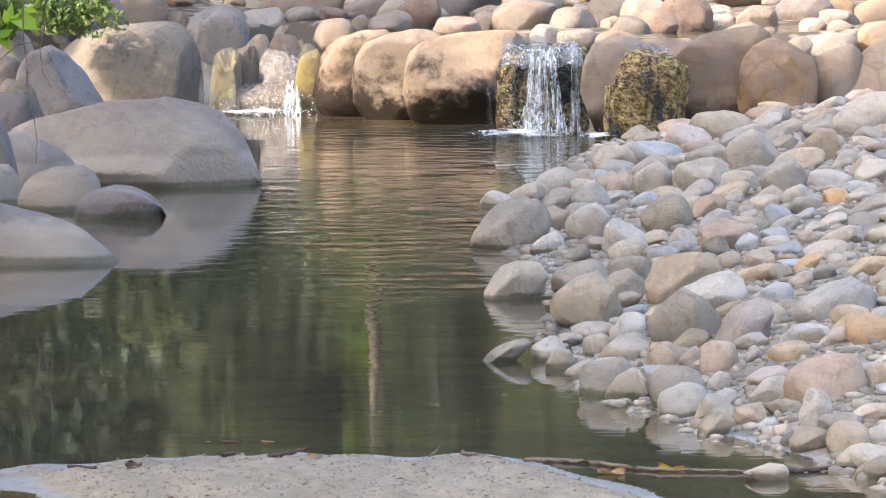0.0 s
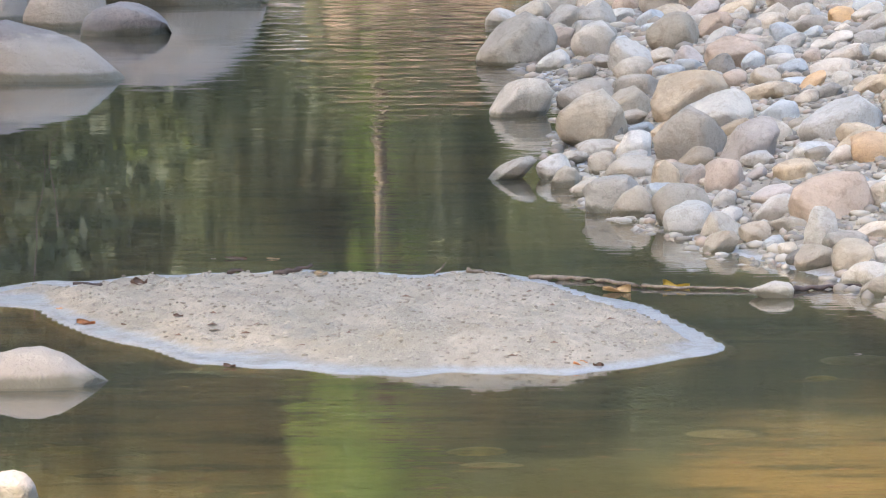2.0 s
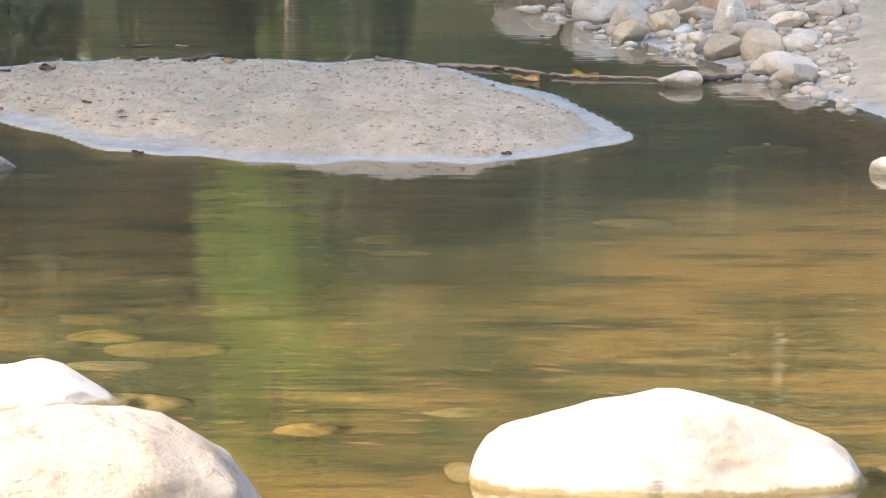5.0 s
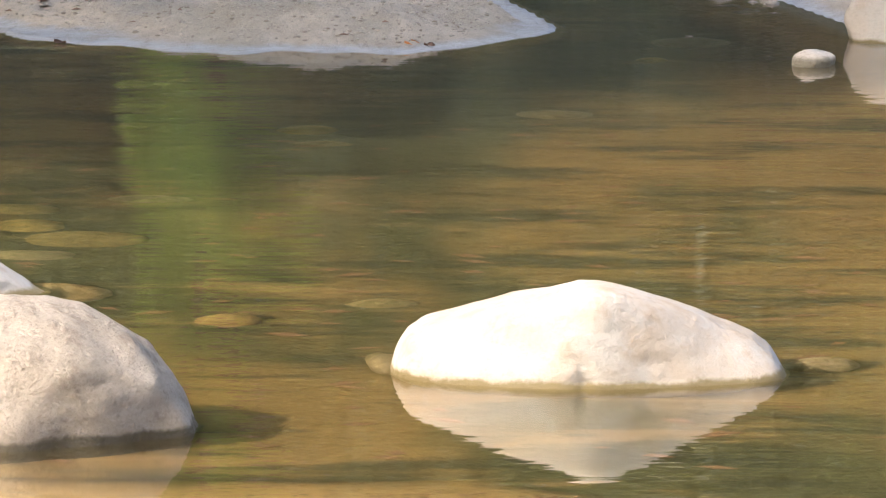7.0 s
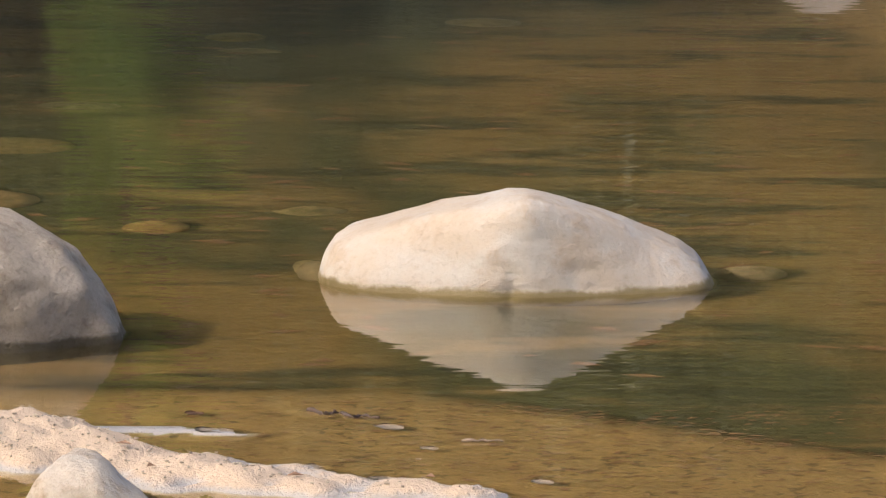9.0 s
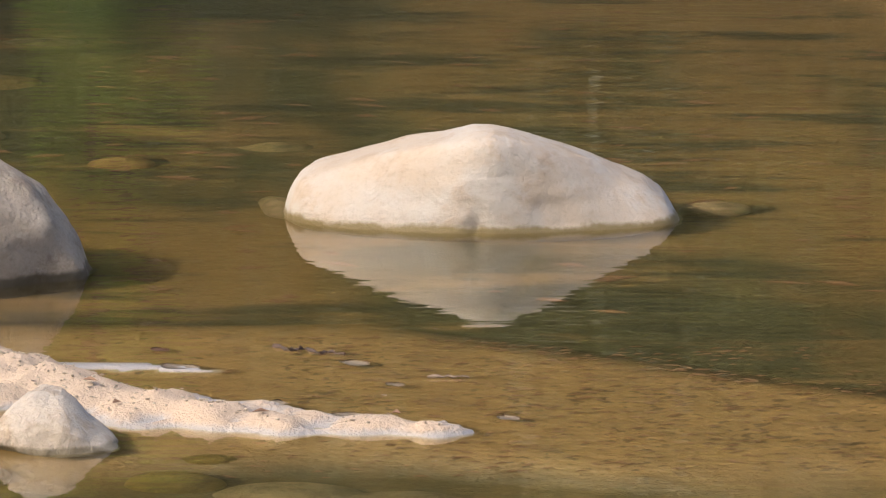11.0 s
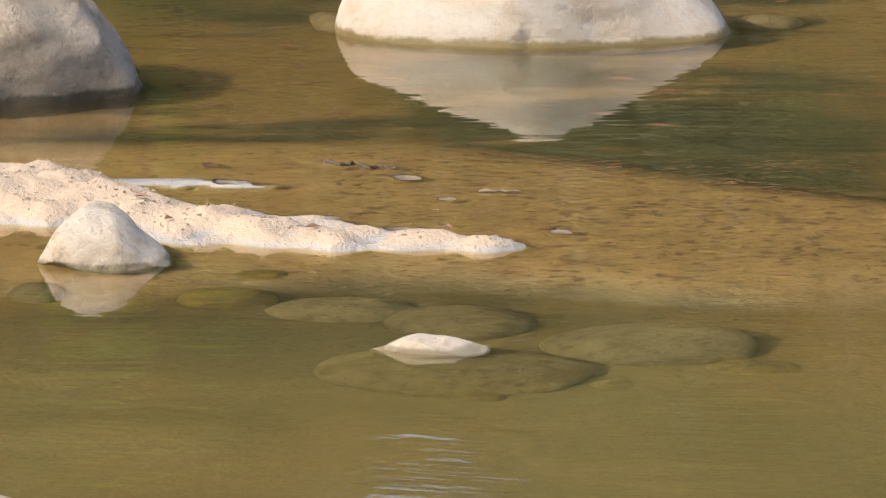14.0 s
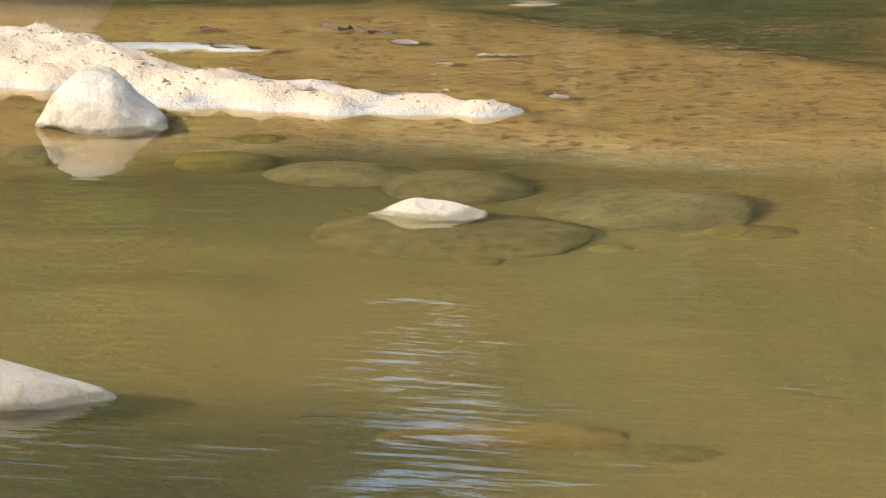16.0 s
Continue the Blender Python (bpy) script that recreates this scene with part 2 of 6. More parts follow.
def ground_material():
    n = Nodes("river_sand")
    pos = n.add("NewGeometry").outputs["Position"]
    xyz = n.add("SeparateXYZ", {0: pos})
    z = xyz.outputs[2]
    broad = n.noise(0.8, pos, 4, 0.6, (1, 0.45, 1))
    mid = n.noise(7, pos, 6, 0.7)
    speck = n.noise(38, pos, 5, 0.75, (1, 0.45, 1))
    grain = n.noise(190, pos, 3, 0.7)
    dry = n.mix(n.span(mid, 0.35, 0.7), (0.352, 0.288, 0.218), (0.255, 0.211, 0.162))
    dry = n.mix(n.maths("MULTIPLY", n.span(n.noise(2.6, pos, 5, 0.65, (1, 0.5, 1)), 0.48, 0.64), 0.5), dry, (0.20, 0.175, 0.125))
    dry = n.mix(n.maths("MULTIPLY", n.span(speck, 0.52, 0.70), 0.55), dry, (0.13, 0.11, 0.085))
    dry = n.mix(n.maths("MULTIPLY", n.span(grain, 0.45, 0.7), 0.45), dry, (0.42, 0.36, 0.28))
    dry = n.mix(n.span(xyz.outputs[1], 15.6, 17, 0.7, 0), dry, (0.44, 0.33, 0.242))
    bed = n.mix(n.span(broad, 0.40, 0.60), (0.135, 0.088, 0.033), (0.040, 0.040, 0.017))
    bed = n.mix(n.maths("MULTIPLY", n.span(n.noise(1.7, pos, 6, 0.7, (0.5, 1.6, 1), 0.6), 0.54, 0.66), 0.8), bed, (0.17, 0.11, 0.048))
    bed = n.mix(n.maths("MULTIPLY", n.span(n.noise(2.4, pos, 5, 0.65, (0.45, 1.5, 1)), 0.48, 0.62), n.span(xyz.outputs[1], 12.9, 14.2, 0.25, 0.85)), bed, (0.020, 0.022, 0.011))
    bed = n.mix(n.maths("MULTIPLY", n.span(n.noise(16, pos, 5, 0.7, (0.5, 1.5, 1)), 0.60, 0.72), 0.6), bed, (0.06, 0.04, 0.02))
    tan = n.mix(n.span(mid, 0.3, 0.7), (0.226, 0.149, 0.065), (0.178, 0.118, 0.053))
    crumb = n.maths("MULTIPLY", n.span(n.noise(34, pos, 2, 0.5, (0.8, 0.85, 1)), 0.59, 0.64), n.span(n.noise(2.2, pos, 3, 0.6), 0.40, 0.54))
    tan = n.mix(n.maths("MULTIPLY", crumb, 0.85), tan, (0.062, 0.040, 0.018))
    bed = n.mix(n.span(z, -0.16, -0.05), bed, tan)
    bed = n.mix(n.span(xyz.outputs[1], 12.6, 13.6, 0.6, 0), bed, (0.150, 0.124, 0.053))
    # Dimness of deep water painted into the bed: near black below -0.34 m.
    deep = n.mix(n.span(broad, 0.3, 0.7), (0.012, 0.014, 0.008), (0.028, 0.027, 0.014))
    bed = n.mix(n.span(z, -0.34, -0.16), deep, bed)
    colour = n.mix(n.span(z, -0.02, 0.012), bed, dry)
    ragged = n.maths("ADD", n.maths("MULTIPLY", n.maths("SUBTRACT", mid, 0.5), 0.03), n.maths("MULTIPLY", n.maths("SUBTRACT", speck, 0.5), 0.015))
    wet = n.span(n.maths("ADD", z, ragged), 0.002, 0.02, 1, 0)
    # Sky reflection on the wet margin, painted as a pale bluish grey rim.
    colour = n.mix(n.maths("MULTIPLY", wet, n.span(z, -0.012, 0.003, 0.0, 0.75)), colour, (0.24, 0.245, 0.255))
    cells = n.add("TexVoronoi", {"Vector": pos, "Scale": 6.5})
    shingle = n.mix(n.add("SeparateXYZ", {0: cells.outputs["Color"]}).outputs[0], (0.17, 0.125, 0.09), (0.30, 0.235, 0.18))
    shingle = n.mix(n.span(cells.outputs["Distance"], 0.35, 0.6), shingle, (0.07, 0.055, 0.04))
    colour = n.mix(n.span(xyz.outputs[1], 50.5, 52.5), colour, n.mix(n.span(z, 0.2, 0.5), colour, shingle))
    soil = n.mix(n.span(mid, 0.3, 0.7), (0.10, 0.085, 0.05), (0.06, 0.07, 0.03))
    colour = n.mix(n.span(z, 0.85, 1.25), colour, soil)
    n.set(Base_Color=colour, Roughness=n.maths("SUBTRACT", 0.92, n.maths("MULTIPLY", wet, 0.5)))
    n.set(Specular_IOR_Level=0.5)
    lumps = n.maths("MULTIPLY", n.maths("ADD", speck, n.maths("MULTIPLY", grain, 0.5)), n.maths("SUBTRACT", 1.0, wet))
    n.set(Normal=n.bump(mid, 0.5, 0.05, n.bump(n.maths("MULTIPLY", lumps, n.span(xyz.outputs[1], 16, 20, 0.45, 1.0)), 0.9, 0.014)))
    return n.mat


def water_material(name, calm):
    """Clear but silty river water; ripples grow towards the falls."""
    n = Nodes(name)
    pos = n.add("NewGeometry").outputs["Position"]
    xyz = n.add("SeparateXYZ", {0: pos})
    x, y = xyz.outputs[0], xyz.outputs[1]
    open_water = n.span(x, -1.7, -0.3, 0.10, 1.0)
    slant = n.add("CombineXYZ", {0: x, 1: n.maths("ADD", y, n.maths("MULTIPLY", x, 0.27)), 2: 0.0}).outputs[0]
    fine = n.noise(17, slant, 2, 0.5, (0.27, 1.3, 1), 0.3)
    gust = n.span(n.noise(2.4, pos, 2, 0.5, (0.6, 1.2, 1)), 0.42, 0.62, 0.45, 1.0)
    small = n.noise(13, pos, 1, 0.5, (0.2, 1.3, 1), 0.4)
    long = n.noise(2.2, pos, 2, 0.5, (1.0, 1.5, 1), 0.4)
    patch = n.span(n.noise(0.5, pos, 2, 0.5, (1, 0.6, 1)), 0.35, 0.65, 0.35, 1.0)
    force = n.maths("MULTIPLY", patch, n.maths("MAXIMUM", n.span(y, 31, 42, calm, 0.65), n.span(y, 11.0, 13.4, 0.2, calm)))
    close = n.maths("MULTIPLY", n.maths("MULTIPLY", fine, gust), n.maths("MAXIMUM", n.span(y, 11.0, 13.0, 0.095, 0.0), n.span(y, 31, 40, 0.0, 0.012)))
    height = n.maths("ADD", n.maths("ADD", close, n.maths("MULTIPLY", small, n.span(y, 31, 42, 0.012, 0.04))), n.maths("MULTIPLY", long, force))
    ripple = n.bump(n.maths("MULTIPLY", height, open_water), 1.0, 0.045)
    n.set(Base_Color=(0.80, 0.77, 0.55, 1), Roughness=0.004, IOR=1.333, Transmission_Weight=1.0, Normal=ripple)
    # Diffuse share grows stronger and greyer with y, which pales the far pool.
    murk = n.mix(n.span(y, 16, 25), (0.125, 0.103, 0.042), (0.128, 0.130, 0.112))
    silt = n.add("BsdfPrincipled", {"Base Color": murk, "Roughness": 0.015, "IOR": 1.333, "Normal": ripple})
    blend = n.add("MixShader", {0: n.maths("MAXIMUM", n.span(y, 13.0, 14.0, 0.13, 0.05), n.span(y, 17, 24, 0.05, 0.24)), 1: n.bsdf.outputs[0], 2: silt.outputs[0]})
    n.tree.links.new(blend.outputs[0], n.out.inputs[0])
    return n.mat


def falling_material(name, low, high, drop, shine=0.08, white=0.78):
    n = Nodes(name)
    pos = n.add("NewGeometry").outputs["Position"]
    streak = n.noise(17, pos, 7, 0.75, (1, 0.6, drop), 1.3)
    beads = n.noise(34, pos, 3, 0.6)
    n.set(Base_Color=(white, white * 1.02, white * 1.03, 1), Roughness=0.25, Normal=n.bump(n.maths("ADD", streak, beads), 0.8, 0.02))
    clear = n.add("BsdfTransparent")
    gloss = n.add("BsdfGlossy", {"Roughness": 0.2, "Normal": n.bump(beads, 1.0, 0.03)})
    thin = n.add("MixShader", {0: shine, 1: clear.outputs[0], 2: gloss.outputs[0]})
    cover = n.maths("MULTIPLY", n.span(streak, low, high), n.span(beads, 0.35, 0.6, 0.35, 1.0))
    blend = n.add("MixShader", {0: cover, 1: thin.outputs[0], 2: n.bsdf.outputs[0]})
    n.tree.links.new(blend.outputs[0], n.out.inputs[0])
    return n.mat


def foam_material():
    n = Nodes("foam")
    pos = n.add("NewGeometry").outputs["Position"]
    froth = n.noise(9, pos, 8, 0.75, (1, 0.35, 1))
    n.set(Base_Color=(0.66, 0.67, 0.68, 1), Roughness=0.6, Normal=n.bump(froth, 0.6, 0.02))
    clear = n.add("BsdfTransparent")
    uv = n.add("TexCoord").outputs["Generated"]
    c = n.add("VectorMath", {0: uv, 1: (0.5, 0.5, 0.0)}, operation="SUBTRACT").outputs[0]
    c = n.add("VectorMath", {0: c, 1: (1, 1, 0)}, operation="MULTIPLY").outputs[0]
    rad = n.add("VectorMath", {0: c}, operation="LENGTH").outputs["Value"]
    cover = n.span(n.maths("SUBTRACT", froth, n.maths("MULTIPLY", rad, 0.85)), 0.20, 0.52)
    blend = n.add("MixShader", {0: cover, 1: clear.outputs[0], 2: n.bsdf.outputs[0]})
    n.tree.links.new(blend.outputs[0], n.out.inputs[0])
    return n.mat


def leaf_material(name, a, b, glow=0.35):
    n = Nodes(name)
    isl = n.add("NewGeometry").outputs["Random Per Island"]
    colour = n.mix(isl, a, b)
    n.set(Base_Color=colour, Roughness=0.55)
    back = n.add("BsdfTranslucent", {"Color": n.mix(0.5, colour, (0.25, 0.32, 0.04))})
    blend = n.add("MixShader", {0: glow, 1: n.bsdf.outputs[0], 2: back.outputs[0]})
    n.tree.links.new(blend.outputs[0], n.out.inputs[0])
    return n.mat


def plain(name, a, b, scale, rough=0.8, relief=0.4, dist=0.004, stretch=None):
    n = Nodes(name)
    where, rnd, pos = n.place()
    v = n.noise(scale, where, 5, 0.65, stretch)
    n.set(Base_Color=n.mix(n.span(v, 0.3, 0.7), a, b), Roughness=rough, Normal=n.bump(v, relief, dist))
    return n.mat


SAND = ground_material()
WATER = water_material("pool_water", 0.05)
FALLS = falling_material("falling_water", 0.42, 0.56, 0.10)
FILM = falling_material("thin_running_water", 0.54, 0.68, 0.30, 0.08, 0.42)
SKIN = falling_material("smooth_sheet_of_water", 0.56, 0.80, 0.3, 0.42)
FOAM = foam_material()
FROTH = plain("froth_drops", (0.75, 0.77, 0.78), (0.6, 0.63, 0.65), 60, 0.2)
LEAF = leaf_material("forest_leaves", (0.062, 0.078, 0.045), (0.11, 0.125, 0.07))
LEAF_BRIGHT = leaf_material("bright_leaves", (0.105, 0.17, 0.035), (0.15, 0.225, 0.05), 0.5)
BUSH = leaf_material("bush_leaves", (0.06, 0.11, 0.03), (0.12, 0.18, 0.05))
# Leaves with shade put into their colour, for the trees mirrored at right.
LEAF_SHADED = leaf_material("shaded_leaves", (0.022, 0.032, 0.018), (0.04, 0.052, 0.028), 0.2)
LIME = leaf_material("lime_leaf", (0.25, 0.42, 0.03), (0.30, 0.48, 0.05), 0.5)
BARK = plain("bark", (0.12, 0.09, 0.065), (0.07, 0.055, 0.04), 14, 0.9, 0.8, 0.02, (1, 1, 0.25))
TWIG = plain("dry_wood", (0.20, 0.15, 0.11), (0.10, 0.075, 0.055), 60, 0.8, 0.6, 0.003)
DRIFT = plain("dark_driftwood", (0.075, 0.045, 0.034), (0.035, 0.024, 0.02), 40, 0.75, 0.6, 0.004)
YELLOW_LEAF = plain("yellow_leaf", (0.60, 0.40, 0.04), (0.50, 0.30, 0.03), 60, 0.6)
ORANGE_LEAF = plain("orange_leaf", (0.55, 0.22, 0.07), (0.42, 0.17, 0.06), 60, 0.6)
BROWN_LEAF = plain("brown_leaf", (0.17, 0.09, 0.05), (0.11, 0.06, 0.035), 60, 0.65)
PALE_LEAF = plain("pale_leaf", (0.33, 0.27, 0.20), (0.22, 0.175, 0.125), 60, 0.6)
TAN_LEAF = plain("tan_leaf", (0.535, 0.367, 0.190), (0.407, 0.265, 0.133), 60, 0.65)


# ---- ground and water ----
BAR_X = (-3.20, -2.60, -1.75, -1.50, -1.30, -1.00, -0.60, -0.20, 0.20, 0.60, 0.85, 1.00, 1.08, 1.30)
BAR_NEAR = (27.40, 26.40, 25.95, 25.01, 24.63, 24.10, 23.78, 23.68, 23.68, 23.75, 24.00, 24.30, 24.48, 25.68)
BAR_FAR = (25.57, 26.57, 26.97, 26.94, 27.29, 27.30, 27.30, 27.27, 27.23, 26.48, 25.85, 25.04, 24.48, 23.28)
SPIT_X = (-1.00, -0.55, -0.30, -0.15, -0.08, 0.10, 0.30, 0.50, 0.62, 0.68, 0.80)
SPIT_NEAR = (14.28, 14.19, 14.10, 13.98, 13.95, 13.91, 13.89, 13.86, 13.88, 13.91, 14.16)
SPIT_FAR = (14.98, 14.91, 14.77, 14.51, 14.44, 14.29, 14.19, 14.10, 14.05, 13.92, 13.67)

def smooth(a, b, v):
    k = np.clip((v - a) / (b - a), 0, 1)
    return k * k * (3 - 2 * k)


def waves(x, y, *terms):
    """A sum of slow sines: amplitude, wave numbers and phase of each."""
    return sum(a * np.sin(kx * x + ky * y + p) for a, kx, ky, p in terms)


def right_edge(y):
    return np.interp(y, (0, 15, 22, 24.5, 25.6, 27, 28.2, 30.2, 33, 35.4, 39, 43, 46, 48, 51, 54, 60),
                     (5.0, 3.6, 2.75, 2.3, 2.02, 1.62, 1.2, 0.78, 0.62, 0.72, 0.55, 0.5, 0.85, 1.1, 1.6, 3.4, 6))


def left_edge(y):
    return np.interp(y, (0, 8, 14, 20, 30, 38, 44, 48, 53, 60), (-4, -3.4, -2.9, -2.7, -2.9, -3.3, -3.25, -3.0, -2.6, -6))


def sandbar(x, y):
    near = np.interp(x, BAR_X, BAR_NEAR) + waves(x, y, (0.05, 9, 0, 1), (0.03, 21, 0, 2))
    far = np.interp(x, BAR_X, BAR_FAR) + waves(x, y, (0.07, 7, 0, 0), (0.05, 17, 0, 1))
    grow_n = np.sqrt(1 + (0.35 * np.interp(x, BAR_X, np.gradient(BAR_NEAR, BAR_X))) ** 2)
    grow_f = np.sqrt(1 + (0.35 * np.interp(x, BAR_X, np.gradient(BAR_FAR, BAR_X))) ** 2)
    inside = np.minimum((y - near) / grow_n, (far - y) / grow_f)
    rim = smooth(-0.25, 0.02, inside) * 0.32 - 0.315
    crown = smooth(0.22, 0.75, inside) * 0.055 + smooth(0.5, 1.6, inside) * 0.035
    crown = crown + 0.085 * np.exp(-((x - 0.15) / 0.5) ** 2 - ((y - 24.15) / 0.27) ** 2) * smooth(0.06, 0.22, inside)
    bumps = waves(x, y, (0.006, 31, 43, 1), (0.005, -47, 29, 2), (0.004, 71, 59, 0), (0.007, 13, 5, 0), (0.006, -9, 11, 1), (0.005, 23, 17, 2), (0.004, -37, 19, 3)) * smooth(0.2, 0.5, inside)
    return rim + crown + bumps


def spit(x, y):
    near = np.interp(x, SPIT_X, SPIT_NEAR) + waves(x, y, (0.02, 15, 0, 1), (0.012, 37, 0, 2))
    far = np.interp(x, SPIT_X, SPIT_FAR) + waves(x, y, (0.03, 11, 0, 0), (0.02, 29, 0, 1))
    inside = np.minimum((y - near) * 1.0, (far - y) * 0.6)
    lump = waves(x, y, (0.010, 17, 13, 0), (0.008, -29, 23, 1), (0.006, 43, 37, 2), (0.005, 61, -31, 3)) * smooth(0, 0.1, inside)
    lobe = 1 - np.sqrt(((x + 0.1) / 0.26) ** 2 + ((y - 14.67 + 0.14 * (x + 0.1)) / 0.06) ** 2) + waves(x, y, (0.12, 31, 40, 0), (0.1, 53, -30, 1))
    wet = smooth(-0.6, 0.25, lobe) * 0.17 - 0.1675
    return np.maximum(wet, smooth(-0.1, 0.04, inside) * 0.17 - 0.155 + smooth(0.04, 0.3, inside) * 0.05 + lump)


def shelf(x, y):
    near = 13.62 + 0.12 * np.sin(1.1 * x + 2) + 0.05 * np.sin(4 * x)
    far = np.interp(x, (-3, -0.6, 0.5, 1.2, 2.0), (15.3, 15.32, 15.18, 14.8, 14.3)) + 0.05 * np.sin(3 * x)
    inside = np.minimum(y - near, far - y)
    return smooth(-0.55, 0.2, inside) * 0.30 - 0.335 + waves(x, y, (0.004, 9, 17, 0), (0.003, 21, -13, 1))


def land(x, y):
    """Height of the ground: river bed, bars, banks, the step of the weir and the valley sides."""
    r, l = right_edge(y), left_edge(y)
    # Some hollows are sunk only to give the bed its dark painted shade.
    deep = 0.36 - 0.15 * (1 - smooth(12.4, 13.5, y)) + 0.2 * smooth(26, 36, y) * (1 - smooth(46, 53, y)) + 0.13 * np.exp(-((y - 13.1) / 0.4) ** 2) - 0.13 * smooth(0.4, 1.6, x) * np.exp(-((y - 22.8) / 2.0) ** 2) - 0.12 * np.exp(-((y - 12.4) / 0.4) ** 2) * (1 - smooth(-0.1, 0.5, x)) + 0.35 * (1 - smooth(11.3, 11.9, y)) * (1 - smooth(-0.1, 0.5, x)) + (0.14 + 0.5 * smooth(0.4, 1.4, x)) * np.exp(-((y - 16.4) / 1.1) ** 2)
    into = np.minimum(r - x, x - l)
    bed = -deep * smooth(0, 1.2, into) + waves(x, y, (0.03, 1.3, 0.9, 0), (0.02, -2.1, 2.7, 1))* smooth(0.2, 1.0, into)
    bank_r = 0.17 * (x - r) - 0.045 * np.maximum(x - r - 1.6, 0)
    bank_l = np.minimum(0.55 * (l - x), 0.9 + 0.2 * (l - x))
    z = np.where(x > r, bank_r, np.where(x < l, bank_l, bed))
    upper = 0.60 + 0.04 * np.abs(x) + waves(x, y, (0.06, 1.1, 0.7, 0), (0.04, -1.9, 1.3, 1)) + np.maximum(bank_r, 0) * 0.5
    z = z + (np.maximum(upper, z) - z) * smooth(0, 1.0, y - np.interp(x, (-6, -2.6, -1.6, -0.9, 0, 1.5, 3.5), (55.6, 56.6, 57.0, 56.0, 54.0, 53.0, 52.7)))
    z = np.maximum(z, np.maximum(sandbar(x, y), np.maximum(spit(x, y), shelf(x, y))))
    z = np.maximum(z, 1.4 - 0.3 * y - 0.02 * np.abs(x))
    z = z + np.clip(0.16 * np.maximum(np.abs(x) - 10, 0), 0, 25)
    # Unseen hill added to block reflected sky; the notch leaves a gap for glints.
    notch = 1 - 0.45 * np.exp(-((x / np.maximum(y, 20) - 0.034) / 0.011) ** 2)
    return z + np.clip(0.28 * np.maximum(y - 78, 0), 0, 6) + np.clip(0.5 * np.maximum(y - 99, 0), 0, 45) * notch


def spread(*runs):
    """Grid lines: runs of (start, end, step)."""
    return np.concatenate([np.arange(a, b, s) for a, b, s in runs])


def sheet(name, xs, ys, height, material, smooth_faces=True):
    gx, gy = np.meshgrid(xs, ys)
    gz = height(gx, gy)
    verts = np.stack([gx, gy, gz], -1).reshape(-1, 3)
    i = np.arange(len(xs) * len(ys)).reshape(len(ys), len(xs))
    faces = np.stack([i[:-1, :-1], i[:-1, 1:], i[1:, 1:], i[1:, :-1]], -1).reshape(-1, 4)
    mesh = bpy.data.meshes.new(name)
    mesh.from_pydata(verts.tolist(), [], faces.tolist())
    mesh.polygons.foreach_set("use_smooth", [smooth_faces] * len(mesh.polygons))
    mesh.materials.append(material)
    return new(name, mesh)


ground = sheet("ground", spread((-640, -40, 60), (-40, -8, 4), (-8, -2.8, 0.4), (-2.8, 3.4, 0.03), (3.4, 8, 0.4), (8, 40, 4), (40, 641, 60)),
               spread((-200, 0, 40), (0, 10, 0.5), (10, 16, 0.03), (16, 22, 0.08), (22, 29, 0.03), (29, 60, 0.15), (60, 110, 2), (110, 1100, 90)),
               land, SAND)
tagged(ground, "sandy river bed with bars and banks", "ground", kind="structure")
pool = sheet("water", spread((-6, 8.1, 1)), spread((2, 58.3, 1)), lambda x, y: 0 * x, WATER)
pool.visible_shadow = False
tagged(pool, "calm olive-brown river pool, rippled towards the weir", "water", kind="structure")
pool_top = sheet("water", spread((-0.3, 14.1, 1)), spread((53.9, 78, 1)), lambda x, y: 0 * x + 0.68, WATER)
pool_top.visible_shadow = False
tagged(pool_top, "shallow still water above the weir", "water", kind="structure")


# ---- builders ----
def link(name, mesh, material, parent=None, label=""):
    if material and not mesh.materials:
        mesh.materials.append(material)
    ob = new(name, mesh)
    if parent:
        ob.parent = parent
    return tagged(ob, label)


def part(name, bm, material, parent=None, label=""):
    """Links a bmesh as one mesh object, under a thing where one is given."""
    mesh = bpy.data.meshes.new(name)
    for f in bm.faces:
        f.smooth = True
    bm.to_mesh(mesh)
    bm.free()
    return link(name, mesh, material, parent, label)


BALLS = {}


def ball(sub):
    if sub not in BALLS:
        bm = bmesh.new()
        bmesh.ops.create_icosphere(bm, subdivisions=sub, radius=1)
        v = np.array([p.co for p in bm.verts])
        f = [[p.index for p in face.verts] for face in bm.faces]
        bm.free()
        BALLS[sub] = (v, f)
    return BALLS[sub]


def ripples(v, seed, scale):
    """Smooth noise on the points v from turned sines."""
    g = np.random.RandomState(seed)
    total = np.zeros(len(v))
    for k in range(7):
        way = g.normal(size=3)
        way /= np.linalg.norm(way)
        total += np.sin(v @ way * scale * g.uniform(0.6, 1.6) + g.uniform(0, 6.28)) / 7 * 2
    return total


